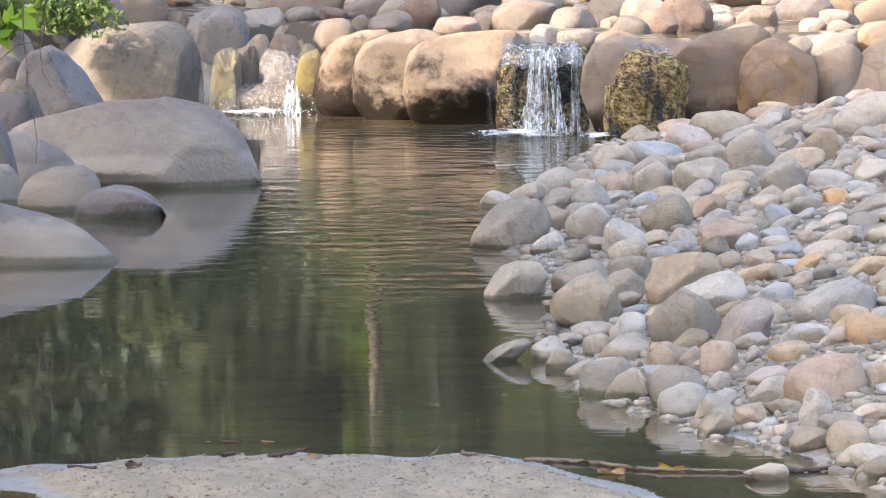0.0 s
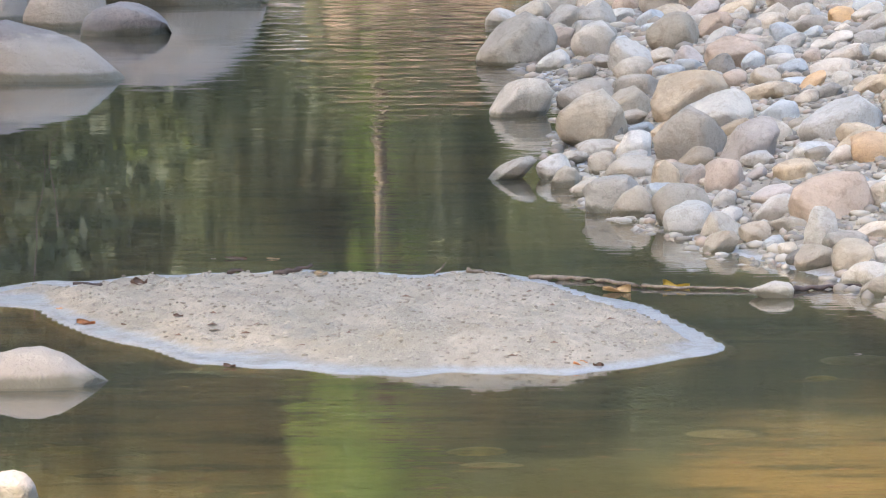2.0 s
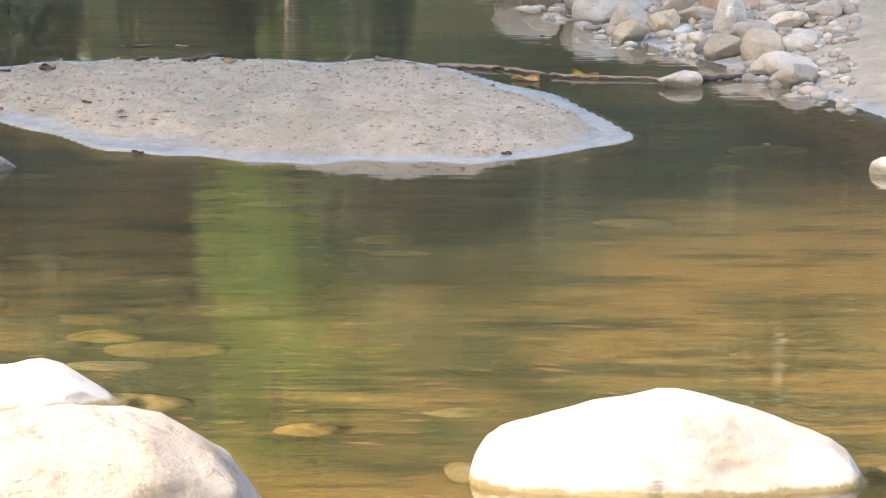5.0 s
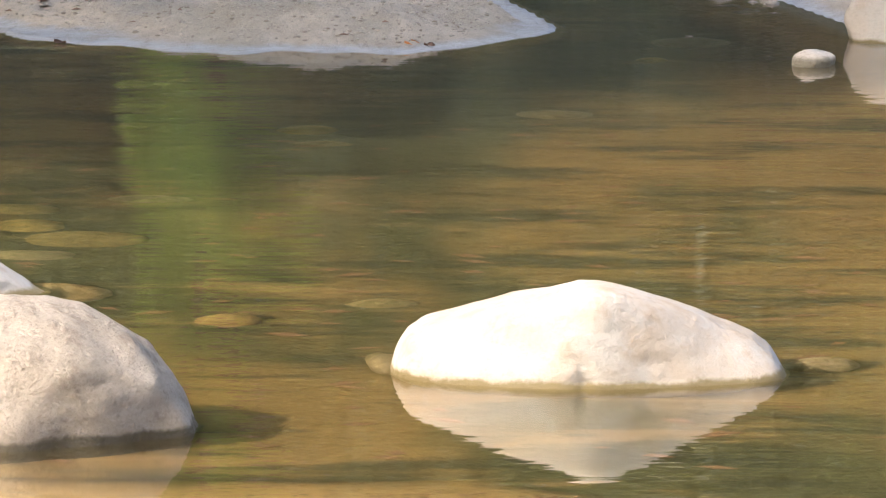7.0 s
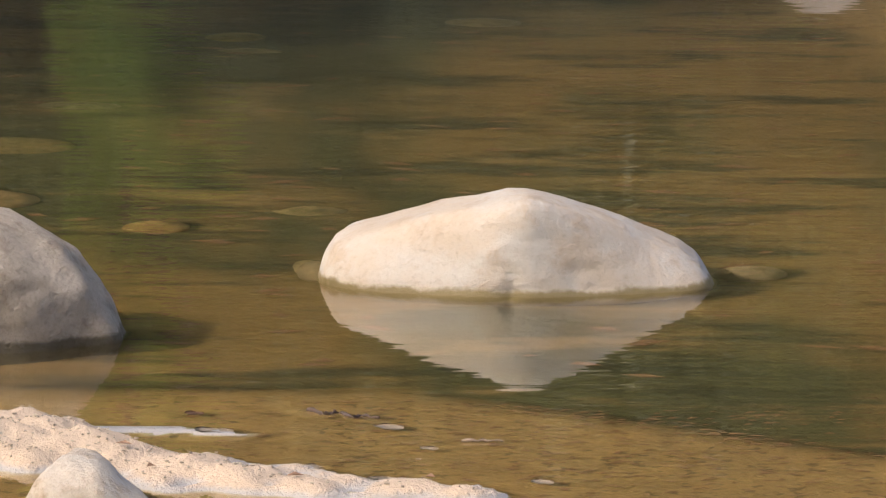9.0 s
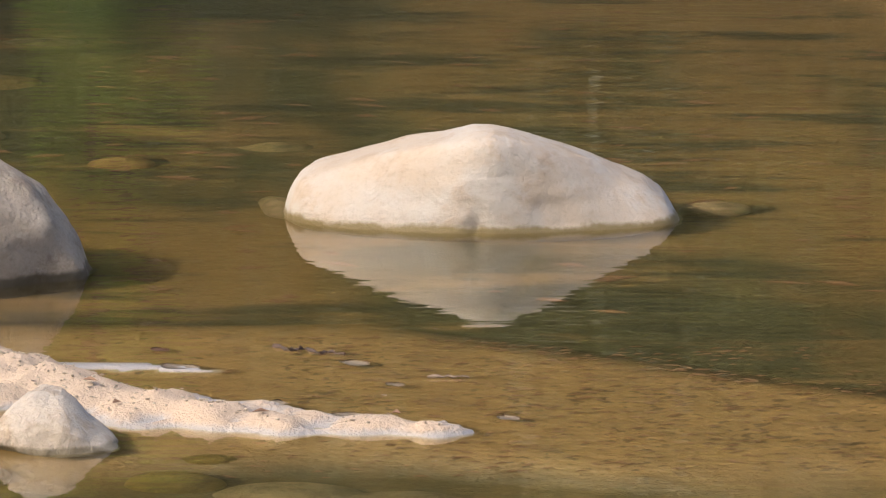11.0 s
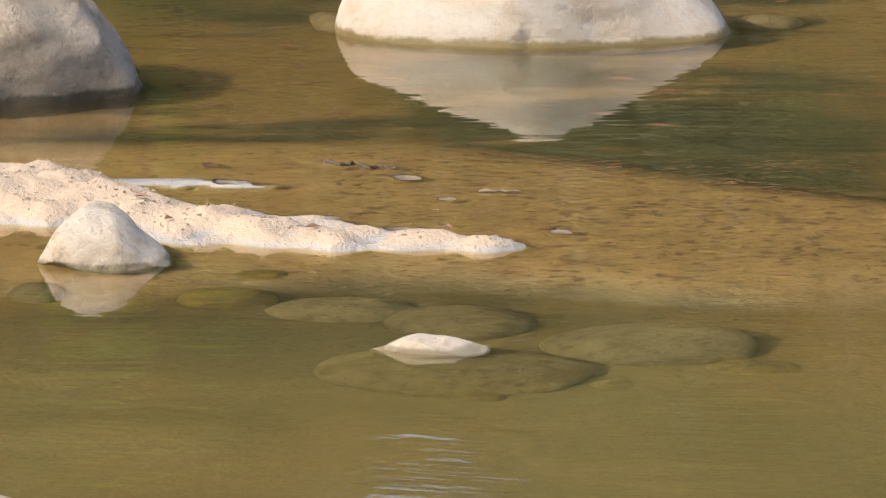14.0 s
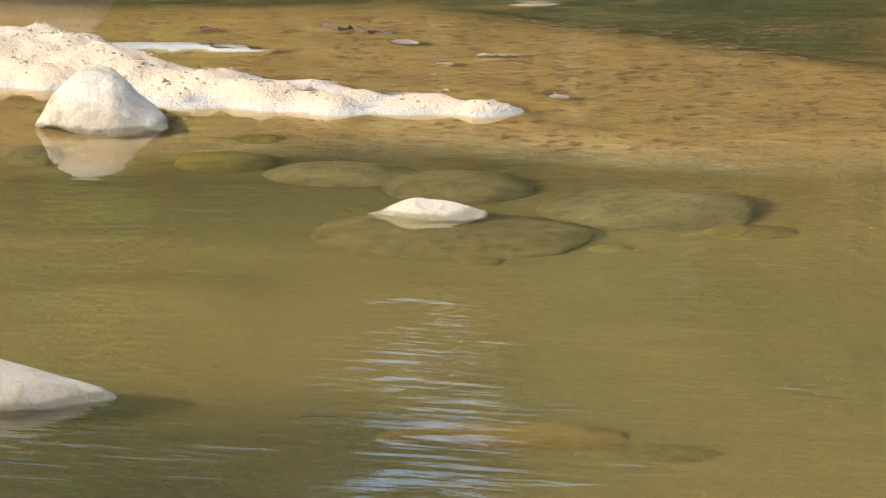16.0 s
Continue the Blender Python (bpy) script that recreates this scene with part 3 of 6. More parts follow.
def crested(v, crest, base):
    """Raises or lowers the upper part of a stone so that its skyline runs through crest: pairs of offset and height over base."""
    xs = np.linspace(v[:, 0].min(), v[:, 0].max(), 41)
    cell = np.clip(np.searchsorted(xs, v[:, 0]) - 1, 0, 39)
    top = np.full(40, -9.0)
    np.maximum.at(top, cell, v[:, 2])
    mids = (xs[1:] + xs[:-1]) / 2
    top = np.interp(mids, mids[top > -9], top[top > -9])
    top = np.convolve(np.pad(top, 1, mode="edge"), (0.25, 0.5, 0.25), "valid")
    foot = base - 0.02
    want = np.interp(v[:, 0], [a for a, b in crest], [b for a, b in crest]) + 0.02
    have = np.maximum(np.interp(v[:, 0], mids, top) - foot, 0.04 * (v[:, 2].max() - foot))
    up = v[:, 2] > foot
    v[up, 2] = foot + (v[up, 2] - foot) * np.clip(want / have, 0.15, 4)[up]
    return v


def stone_mesh(name, size, seed, n=2.5, rough=0.05, cuts=5, lean=0.0, peak=0.0, sub=4, flats=(), dents=(), fray=0.035, keen=0.9, nod=0.0, bite=0.74, crest=(), base=0.0, sweep=0.0):
    """A stone that fills the box size: n squareness, cuts worn flats, lean and peak shift the top sideways."""
    v, f = ball(sub)
    g = np.random.RandomState(seed * 7 + 1)
    v = v / (np.abs(v) ** n).sum(1, keepdims=True) ** (1 / n)
    v = v * (1 + rough * ripples(v, seed, 2.2) + rough * 0.45 * ripples(v, seed + 9, 5.5) + rough * 0.16 * ripples(v, seed + 5, 14))[:, None]
    for k in range(cuts):
        way = g.normal(size=3)
        way /= np.linalg.norm(way)
        over = np.maximum(v @ way - g.uniform(bite, 0.93), 0)
        v = v - np.outer(over * keen, way)
    for wx, wy, wz, off in flats:
        way = np.array((wx, wy, wz)) / math.sqrt(wx * wx + wy * wy + wz * wz)
        v = v - np.outer(0.05 * np.log1p(np.exp((v @ way - off) / 0.05)) * 0.78, way)
    for px, py, pz, r, deep in dents:
        v = v * (1 - deep * np.exp(-((v - np.array((px, py, pz))) ** 2).sum(1) / r ** 2))[:, None]
    if fray:
        shift = Vector((seed * 3.7, seed * 1.3, 0))
        wear = np.array([noise.fractal(Vector(p) * 1.7 + shift, 0.9, 2.1, 6) for p in v])
        v = v * (1 + fray * np.clip(wear, -1.2, 1.2))[:, None]
    v[:, 0] += lean * v[:, 2] + peak * np.clip(v[:, 2], 0, 1) ** 1.5
    v[:, 1] += (nod + sweep * 4 * np.abs(v[:, 0]) ** 1.5) * np.clip(v[:, 2], 0, 1)
    size = np.array(size)
    low, high = v.min(0), v.max(0)
    v = (v - (low + high) / 2) / (high - low) * size
    if crest:
        v = crested(v, crest, base)
    mesh = bpy.data.meshes.new(name)
    mesh.from_pydata(v.tolist(), [], f)
    mesh.polygons.foreach_set("use_smooth", [True] * len(mesh.polygons))
    return mesh


def boulder(x, y, z, w, d, h, sunk, seed, material, label, group="", name="boulder", **shape):
    """A stone whose top stands h over z; its foot reaches sunk below."""
    ob = link(name, stone_mesh(name, (w, d, h + sunk), seed, base=(sunk - h) / 2, **shape), material)
    ob.location = (x, y, z + (h - sunk) / 2)
    return tagged(ob, label, "boulder" if name == "boulder" else "stone", group)


COBBLES = {}


def cobble(x, y, z, w, d, h, sunk, seed, material, label="", roll=0, group="cobbles on the gravel bank", name="cobble"):
    """A smaller river stone; stones of one kind and form share a mesh."""
    key = (seed % 11, material.name)
    if key not in COBBLES:
        s = seed % 11
        COBBLES[key] = stone_mesh("cobble", (1, 1, 1), 100 + s, n=2.2 + 0.25 * (s % 4), rough=0.09 + 0.018 * (s % 5), cuts=6 + s, sub=3, fray=0.07, keen=0.95, bite=0.64)
        COBBLES[key].materials.append(material)
    ob = new(name, COBBLES[key])
    spin = (seed * 47) % 30 - 15
    ob.matrix_world = Matrix.LocRotScale((x, y, z + (h - sunk) / 2), Euler((0, radians(roll), radians(spin))), (w, d, h + sunk))
    return tagged(ob, label or COBBLE_LABEL[material.name], "cobble", group)


COBBLE_LABEL = {
    "cobble_grey": "rounded dull grey cobble on the gravel bank",
    "cobble_tan": "rounded tan sandstone cobble on the gravel bank",
    "cobble_white": "smooth pale whitish cobble on the gravel bank",
    "cobble_blue_grey": "smooth bluish grey cobble on the gravel bank",
    "cobble_pink": "pinkish brown rounded cobble on the gravel bank",
    "cobble_dark": "dark charcoal grey cobble on the gravel bank",
    "sunlit_tan_stone": "", "sunlit_pink_stone": "", "sunlit_pale_stone": "",
    "cobble_orange": "warm orange rounded cobble on the gravel bank",
}


def tube(points, radii, sides=7):
    """A bmesh tube along points."""
    bm = bmesh.new()
    rings = []
    for i, (p, r) in enumerate(zip(points, radii)):
        p = Vector(p)
        way = (Vector(points[min(i + 1, len(points) - 1)]) - Vector(points[max(i - 1, 0)])).normalized()
        side = way.orthogonal().normalized()
        other = way.cross(side)
        rings.append([bm.verts.new(p + r * (math.cos(a) * side + math.sin(a) * other)) for a in np.linspace(0, 2 * math.pi, sides, endpoint=False)])
    for a, b in zip(rings, rings[1:]):
        for k in range(sides):
            bm.faces.new((a[k], a[(k + 1) % sides], b[(k + 1) % sides], b[k]))
    bm.faces.new(rings[0][::-1])
    bm.faces.new(rings[-1])
    return bm


def leaf_cloud(centres, radii, count, size, seed, flat=0.8):
    """Vertices and faces of many small leaf blades scattered in clumps."""
    g = np.random.RandomState(seed)
    pick = g.randint(len(centres), size=count)
    out = g.normal(size=(count, 3))
    out /= np.linalg.norm(out, axis=1, keepdims=True)
    mid = np.asarray(centres)[pick] + out * np.asarray(radii)[pick][:, None] * (g.uniform(0.25, 1, (count, 1)) ** 0.5) * np.array([1, 1, flat])
    a = g.normal(size=(count, 3))
    a /= np.linalg.norm(a, axis=1, keepdims=True)
    b = np.cross(a, g.normal(size=(count, 3)))
    b /= np.linalg.norm(b, axis=1, keepdims=True)
    s = size * g.uniform(0.6, 1.4, (count, 1))
    quad = np.stack([mid - a * s, mid + b * s * 0.4, mid + a * s, mid - b * s * 0.4], 1).reshape(-1, 3)
    return quad.tolist(), np.arange(count * 4).reshape(-1, 4).tolist()


def tree(label, height, spread_r, leaves, seed, count=7000, bare=0.3, size=0.16, slim=0.0):
    """A broad-leaved tree at the origin: tapered trunk, limbs and a loose crown."""
    g = np.random.RandomState(seed)
    base = tagged(new("tree"), label, "tree", "trees along the river")
    top = [(0.5 * math.sin(seed + k * 0.9) * k / 6, 0.4 * math.cos(seed * 2 + k) * k / 6, height * 0.86 * k / 7) for k in range(8)]
    part("trunk", tube(top, [0.02 * height * min(1, spread_r / 3.5) * (0.12 if slim else 1) * (1 - 0.12 * k) for k in range(8)], 9), BARK, base)
    centres, radii = [], []
    for k in range(9):
        a = k * 2.4 + seed
        z = height * (bare + (0.92 - bare) * (k + 0.5) / 9)
        reach = spread_r * (0.55 + 0.45 * math.sin(math.pi * (k + 1) / 10)) * g.uniform(0.7, 1.1)
        thin = 0.5 + 0.5 * float(smooth(0.6 * slim, slim, z)) if slim else 1.0
        reach *= thin
        tip = Vector((math.cos(a) * reach, math.sin(a) * reach, z + 0.12 * height))
        root = Vector((top[4][0] * 0.5, top[4][1] * 0.5, z * 0.85))
        part("limb", tube([root, root.lerp(tip, 0.5) + Vector((0, 0, 0.1 * reach)), tip], [0.008 * height, 0.005 * height, 0.002 * height], 5), BARK, base)
        for f in (0.45, 0.75, 1.0):
            p = root.lerp(tip, f) - Vector((0.8 * (thin - 0.5) if slim else 0.0, 0, 0))
            for j in range((4 if slim else 2) if thin > 0.7 else int(f < 0.5 or f == 1.0)):
                centres.append(p + Vector(g.normal(size=3)) * spread_r * 0.16 * thin)
                radii.append(spread_r * g.uniform(0.20, 0.36) * thin)
    mesh = bpy.data.meshes.new("crown")
    v, f = leaf_cloud(centres, radii, count, size, seed)
    mesh.from_pydata(v, [], f)
    link("crown", mesh, leaves, base)
    return base


def strand(name, label, category, points, radius, material, group=""):
    fine, widths = [], []
    steps = 4 * (len(points) - 1)
    for i in range(steps + 1):
        k = min(i // 4, len(points) - 2)
        p = Vector(points[k]).lerp(Vector(points[k + 1]), i / 4 - k)
        wob = 0.5 * radius * math.sin(i * 2.3 + 17 * p.x)
        fine.append(p + Vector((0, wob, 0.6 * wob)))
        widths.append(radius * (1 - 0.6 * i / steps) * (1 + 0.35 * math.sin(i * 1.7 + 29 * p.x)))
    ob = part(name, tube(fine, widths, 7), material)
    return tagged(ob, label, category, group)


def fallen_leaf(x, y, z, length, width, turn, material, label, curl=0.25, name="leaf"):
    """A dry curled leaf with a pointed blade and a stalk."""
    bm = bmesh.new()
    rows = 7
    grid = []
    for i in range(rows):
        u = i / (rows - 1)
        half = width * 0.42 * math.sin(math.pi * (0.06 + 0.9 * u)) ** 0.8 * (1 + 0.25 * math.sin(9 * u + 40 * x))
        row = [bm.verts.new(((u - 0.5) * length, k * half, curl * width * (0.25 * abs(k) ** 1.5 + 0.2 * k * math.sin(5 * u + 31 * y)) + curl * length * 0.3 * (u - 0.5) ** 2)) for k in (-1, -0.5, 0, 0.5, 1)]
        grid.append(row)
    for a, b in zip(grid, grid[1:]):
        for k in range(4):
            bm.faces.new((a[k], b[k], b[k + 1], a[k + 1]))
    bmesh.ops.solidify(bm, geom=bm.faces[:], thickness=0.0007)
    ob = part(name, bm, material)
    ob.matrix_world = pose(x, y, z, 4, 3, turn)
    return tagged(ob, label, "leaf", "fallen leaves")


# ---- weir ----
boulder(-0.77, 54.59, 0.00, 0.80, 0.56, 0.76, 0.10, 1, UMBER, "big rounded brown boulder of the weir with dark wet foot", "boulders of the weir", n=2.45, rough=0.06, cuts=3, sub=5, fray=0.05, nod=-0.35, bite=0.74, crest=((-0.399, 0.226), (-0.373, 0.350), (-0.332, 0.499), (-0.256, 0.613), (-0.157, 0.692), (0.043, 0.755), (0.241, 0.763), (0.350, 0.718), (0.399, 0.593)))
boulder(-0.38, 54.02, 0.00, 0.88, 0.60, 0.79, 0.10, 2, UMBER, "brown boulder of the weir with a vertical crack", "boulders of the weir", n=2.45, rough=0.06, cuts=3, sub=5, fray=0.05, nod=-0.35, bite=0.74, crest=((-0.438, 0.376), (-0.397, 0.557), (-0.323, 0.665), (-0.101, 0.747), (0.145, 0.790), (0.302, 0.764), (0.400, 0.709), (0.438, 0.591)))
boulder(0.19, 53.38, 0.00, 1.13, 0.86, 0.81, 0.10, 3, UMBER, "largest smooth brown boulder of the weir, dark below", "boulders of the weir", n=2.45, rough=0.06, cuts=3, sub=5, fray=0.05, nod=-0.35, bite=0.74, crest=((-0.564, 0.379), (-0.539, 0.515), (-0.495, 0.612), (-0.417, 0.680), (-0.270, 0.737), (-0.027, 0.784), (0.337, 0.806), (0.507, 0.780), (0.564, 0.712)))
boulder(0.83, 52.01, 0.00, 0.82, 0.59, 0.75, 0.30, 4, WET_BLACK, "dark wet boulder under the main waterfall", "boulders of the weir", n=2.25, rough=0.07, nod=-0.3, sub=5, crest=((-0.412, 0.512), (-0.374, 0.645), (-0.274, 0.724), (-0.037, 0.751), (0.318, 0.739), (0.412, 0.691)))
boulder(1.47, 51.57, 0.00, 0.70, 0.49, 0.82, 0.10, 5, WARM, "narrow brown boulder of the weir beside the fall", "boulders of the weir", n=2.45, rough=0.06, cuts=3, sub=5, fray=0.05, nod=-0.35, bite=0.74, crest=((-0.348, 0.458), (-0.314, 0.622), (-0.248, 0.748), (-0.121, 0.804), (0.020, 0.817), (0.184, 0.773), (0.301, 0.698), (0.348, 0.594)))
boulder(1.66, 51.06, 0.00, 0.72, 0.55, 0.73, 0.30, 6, GOLD_MOSS, "mossy yellow wet boulder with trickling water", "boulders of the weir", n=2.3, rough=0.1, nod=-0.3, sub=5, crest=((-0.277, 0.458), (-0.230, 0.621), (-0.173, 0.704), (-0.080, 0.731), (0.129, 0.711), (0.245, 0.682), (0.277, 0.594)))
boulder(2.32, 51.84, 0.00, 0.88, 0.61, 0.89, 0.10, 7, WARM, "tall brown weir boulder with an orange flank", "boulders of the weir", n=2.45, rough=0.06, cuts=3, sub=5, fray=0.05, nod=-0.35, bite=0.74, crest=((-0.439, 0.345), (-0.415, 0.557), (-0.358, 0.684), (-0.183, 0.810), (0.100, 0.870), (0.289, 0.887), (0.393, 0.835), (0.439, 0.716)))
boulder(2.75, 51.42, 0.00, 0.67, 0.51, 0.80, 0.10, 8, WARM, "blocky brown weir boulder with a sharp ridge", "boulders of the weir", n=2.45, rough=0.06, cuts=6, sub=5, fray=0.05, nod=-0.35, bite=0.74, crest=((-0.335, 0.456), (-0.301, 0.620), (-0.217, 0.736), (-0.076, 0.796), (0.073, 0.772), (0.213, 0.687), (0.307, 0.630), (0.335, 0.522)))
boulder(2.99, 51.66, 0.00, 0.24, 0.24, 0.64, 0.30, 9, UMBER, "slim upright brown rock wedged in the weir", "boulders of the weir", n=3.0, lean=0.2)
boulder(3.26, 51.72, 0.00, 0.46, 0.41, 0.73, 0.30, 10, WARM, "upright ribbed brown rock wedged in the weir", "boulders of the weir", n=3.0, sub=5, crest=((-0.231, 0.437), (-0.193, 0.607), (-0.051, 0.681), (0.113, 0.727), (0.193, 0.689), (0.231, 0.575)))
boulder(3.67, 51.74, 0.00, 1.06, 0.56, 0.85, 0.30, 11, WARM, "large sloping orange-brown boulder at the weir end", "boulders of the weir", n=2.6, cuts=6, sub=5, crest=((-0.528, 0.153), (-0.424, 0.364), (-0.320, 0.519), (-0.202, 0.645), (-0.037, 0.771), (0.151, 0.855), (0.387, 0.806), (0.528, 0.569)))
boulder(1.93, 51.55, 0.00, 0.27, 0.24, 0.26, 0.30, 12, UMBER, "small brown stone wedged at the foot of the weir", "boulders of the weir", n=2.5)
boulder(-1.95, 55.18, 0.00, 0.30, 0.38, 0.57, 0.50, 13, MOSSY, "yellow mossy rock in the side cascade", "boulders of the weir", n=3.0, cuts=7, sub=5, crest=((-0.151, 0.303), (-0.099, 0.504), (-0.038, 0.563), (0.052, 0.573), (0.127, 0.542), (0.151, 0.452)))
boulder(-1.78, 55.41, 0.00, 0.24, 0.22, 0.58, 0.50, 14, DARK, "dark wet rock in the side cascade", "boulders of the weir", n=3.0, cuts=6, sub=5, crest=((-0.122, 0.366), (-0.070, 0.532), (-0.009, 0.582), (0.082, 0.576), (0.122, 0.490)))
boulder(-1.40, 55.56, 0.00, 0.60, 0.46, 0.56, 0.50, 15, BROWNWET, "wet rock ledge under the side cascade", "boulders of the weir", n=3.2, cuts=4, rough=0.06, fray=0.06, sub=5)
boulder(-1.52, 55.30, 0.00, 0.98, 0.50, 0.27, 0.30, 16, BROWNWET, "low wet ledge at the foot of the side cascade", "boulders of the weir", n=3.0, cuts=4, rough=0.06, fray=0.06, sub=5)
boulder(-1.20, 55.01, 0.00, 0.27, 0.21, 0.57, 0.30, 17, MOSSY, "yellow mossy rock beside the side cascade", "boulders of the weir", n=2.8, lean=0.1)


def fall(x0, x1, y, z0, z1, seed, label, bulge=0.25, lip=0.7, water=FALLS, flare=1.0):
    """A sheet of water that slides over a stone's lip and breaks into strands."""
    g = np.random.RandomState(seed)
    us, vs = np.linspace(0, 1, 26), np.linspace(0, 1, 24)
    bm = bmesh.new()
    grid = []
    for v in vs:
        row = []
        for u in us:
            ripple = 0.035 * math.sin(u * 23 + seed) * math.sin(v * 3 + u * 9) + 0.02 * math.sin(u * 51 + seed * 2)
            a = min(v / 0.35, 1) * math.pi / 2
            dy = lip * (1 - math.sin(a)) - bulge * max(v - 0.35, 0) - ripple
            z = z1 + (z0 - z1) * (max(v - 0.1, 0) / 0.9) ** 1.2 + 0.02 * math.sin(u * 17)
            narrow = 1 - flare * (0.5 - 0.5 * v ** 1.3 + 0.06 * math.sin(math.pi * v))
            row.append(bm.verts.new((x0 + (x1 - x0) * (0.5 + (u - 0.5) * narrow), y + dy, z)))
        grid.append(row)
    for a, b in zip(grid, grid[1:]):
        for k in range(len(us) - 1):
            bm.faces.new((a[k], a[k + 1], b[k + 1], b[k]))
    return tagged(part("waterfall", bm, water), label, "waterfall", "falls of the weir")


def foam(x, y, w, d, seed, label, z=0.012):
    """A low hummocky raft of froth where a fall meets the pool."""
    us = np.linspace(-1, 1, 24)
    ob = sheet("foam", us * w / 2, us * d / 2,
               lambda gx, gy: 0.025 * np.clip(1 - (2 * gx / w) ** 2 - (2 * gy / d) ** 2, 0, 1) * (1 + 0.5 * np.sin(gx * 19 + seed) * np.sin(gy * 13)), FOAM)
    ob.location = (x, y, z)
    return tagged(ob, label, "foam")


fall(0.46, 1.16, 51.70, 0.56, 0.765, 4, "smooth sheet of water sliding over the wet boulder", 0.03, 0.8, SKIN, 0.15)
fall(1.56, 1.88, 51.02, 0.52, 0.745, 6, "thin bright sheet of water on the mossy boulder", 0.03, 0.5, SKIN, 0.2)
fall(0.61, 1.02, 51.60, 0.00, 0.72, 3, "main white waterfall spilling over the weir", 0.05, 0.5)
fall(1.03, 1.13, 51.60, 0.00, 0.74, 5, "thin strand of falling water beside the main fall", 0.02, 0.4)
fall(0.48, 0.62, 51.75, 0.00, 0.69, 8, "thin dark film of water on wet rock", 0.02, 0.4, FILM)
fall(0.34, 0.40, 52.00, 0.00, 0.68, 9, "thin trickle between two weir boulders", 0.02, 0.3, FILM)
fall(1.62, 1.88, 51.20, 0.36, 0.72, 11, "glistening trickle over the mossy boulder", 0.05, 0.5, FILM)
fall(-1.66, -1.14, 55.22, 0.25, 0.57, 13, "rippling upper step of the side cascade", 0.05, 0.6, FILM, 0.1)
fall(-1.98, -1.10, 54.98, 0.01, 0.28, 17, "thin rippling film on the lower ledge of the cascade", 0.06, 0.5, FILM, 0.1)
fall(-1.43, -1.27, 54.90, 0.00, 0.27, 19, "white splash of the side cascade", 0.3, 0.4, FALLS, 0.6)
fall(-2.18, -2.02, 54.95, 0.00, 0.56, 21, "bluish side stream beside the big boulder", 0.1, 0.5, FILM, 0.4)
foam(0.65, 51.40, 1.35, 1.85, 2, "white foam where the main fall meets the pool")
foam(-1.65, 55.18, 1.13, 2.59, 4, "white foam at the foot of the side cascade")
foam(1.26, 50.96, 0.55, 1.42, 6, "thin drifting foam below the weir")


def spray(x0, x1, y0, y1, z1, count, seed, label):
    """Drops thrown up round a fall, one mesh."""
    g = np.random.RandomState(seed)
    bv, bf = ball(1)
    bf = np.array(bf)
    at = np.stack([g.normal(0.5, 0.24, count) * (x1 - x0) + x0, g.uniform(y0, y1, count), z1 * np.abs(g.uniform(0, 1, count)) ** 2.2 + 0.005], -1)
    s = g.uniform(0.002, 0.006, (count, 1)) * np.array([1, 1, 1.4])
    pts = bv[None] * s[:, None] + at[:, None]
    mesh = bpy.data.meshes.new("spray")
    mesh.from_pydata(pts.reshape(-1, 3).tolist(), [], (bf[None] + (np.arange(count) * len(bv))[:, None, None]).reshape(-1, 3).tolist())
    mesh.polygons.foreach_set("use_smooth", [True] * len(mesh.polygons))
    tagged(link("spray", mesh, FROTH), label, "spray", kind="stuff")


spray(0.43, 1.17, 51.2, 51.6, 0.22, 170, 3, "white drops splashing round the main fall")
spray(-1.92, -1.08, 54.4, 54.9, 0.2, 150, 5, "white drops splashing from the side cascade")

# ---- stones above the weir ----
boulder(-0.99, 55.86, 0.57, 0.36, 0.28, 0.24, 0.10, 1, UMBER, "rough brown rock above the weir", "stones above the weir", n=2.4, rough=0.06, cuts=8, sub=4)
boulder(-0.75, 56.62, 0.68, 0.22, 0.17, 0.13, 0.10, 2, UP_TAN, "tan boulder on the gravel above the weir", "stones above the weir", n=2.4, rough=0.06, cuts=8, sub=4)
boulder(-0.49, 56.40, 0.68, 0.41, 0.33, 0.18, 0.10, 3, UP_TAN, "tan boulder on the gravel above the weir", "stones above the weir", n=2.4, rough=0.06, cuts=8, sub=4)
boulder(0.11, 55.34, 0.68, 0.44, 0.35, 0.16, 0.10, 4, UP_PINK, "pinkish boulder on the gravel above the weir", "stones above the weir", n=2.4, rough=0.06, cuts=8, sub=4)
boulder(0.36, 55.94, 0.68, 0.24, 0.19, 0.18, 0.10, 5, UP_TAN, "tan boulder on the gravel above the weir", "stones above the weir", n=2.4, rough=0.06, cuts=8, sub=4)
boulder(0.72, 55.91, 0.68, 0.61, 0.49, 0.30, 0.10, 6, WARM, "large warm brown boulder above the weir", "stones above the weir", n=2.4, rough=0.06, cuts=8, sub=4)
boulder(0.92, 56.39, 0.68, 0.37, 0.30, 0.16, 0.10, 7, UP_PINK, "pinkish boulder on the gravel above the weir", "stones above the weir", n=2.4, rough=0.06, cuts=8, sub=4)
boulder(0.86, 53.98, 0.68, 0.26, 0.21, 0.14, 0.10, 8, UP_PALE, "pale stone on the gravel above the weir", "stones above the weir", n=2.4, rough=0.06, cuts=8, sub=4)
boulder(1.14, 55.41, 0.68, 0.44, 0.35, 0.23, 0.10, 9, UP_TAN, "tan boulder on the gravel above the weir", "stones above the weir", n=2.4, rough=0.06, cuts=8, sub=4)
boulder(1.15, 53.90, 0.66, 0.36, 0.29, 0.12, 0.10, 10, UP_TAN, "tan boulder on the gravel above the weir", "stones above the weir", n=2.4, rough=0.06, cuts=8, sub=4)
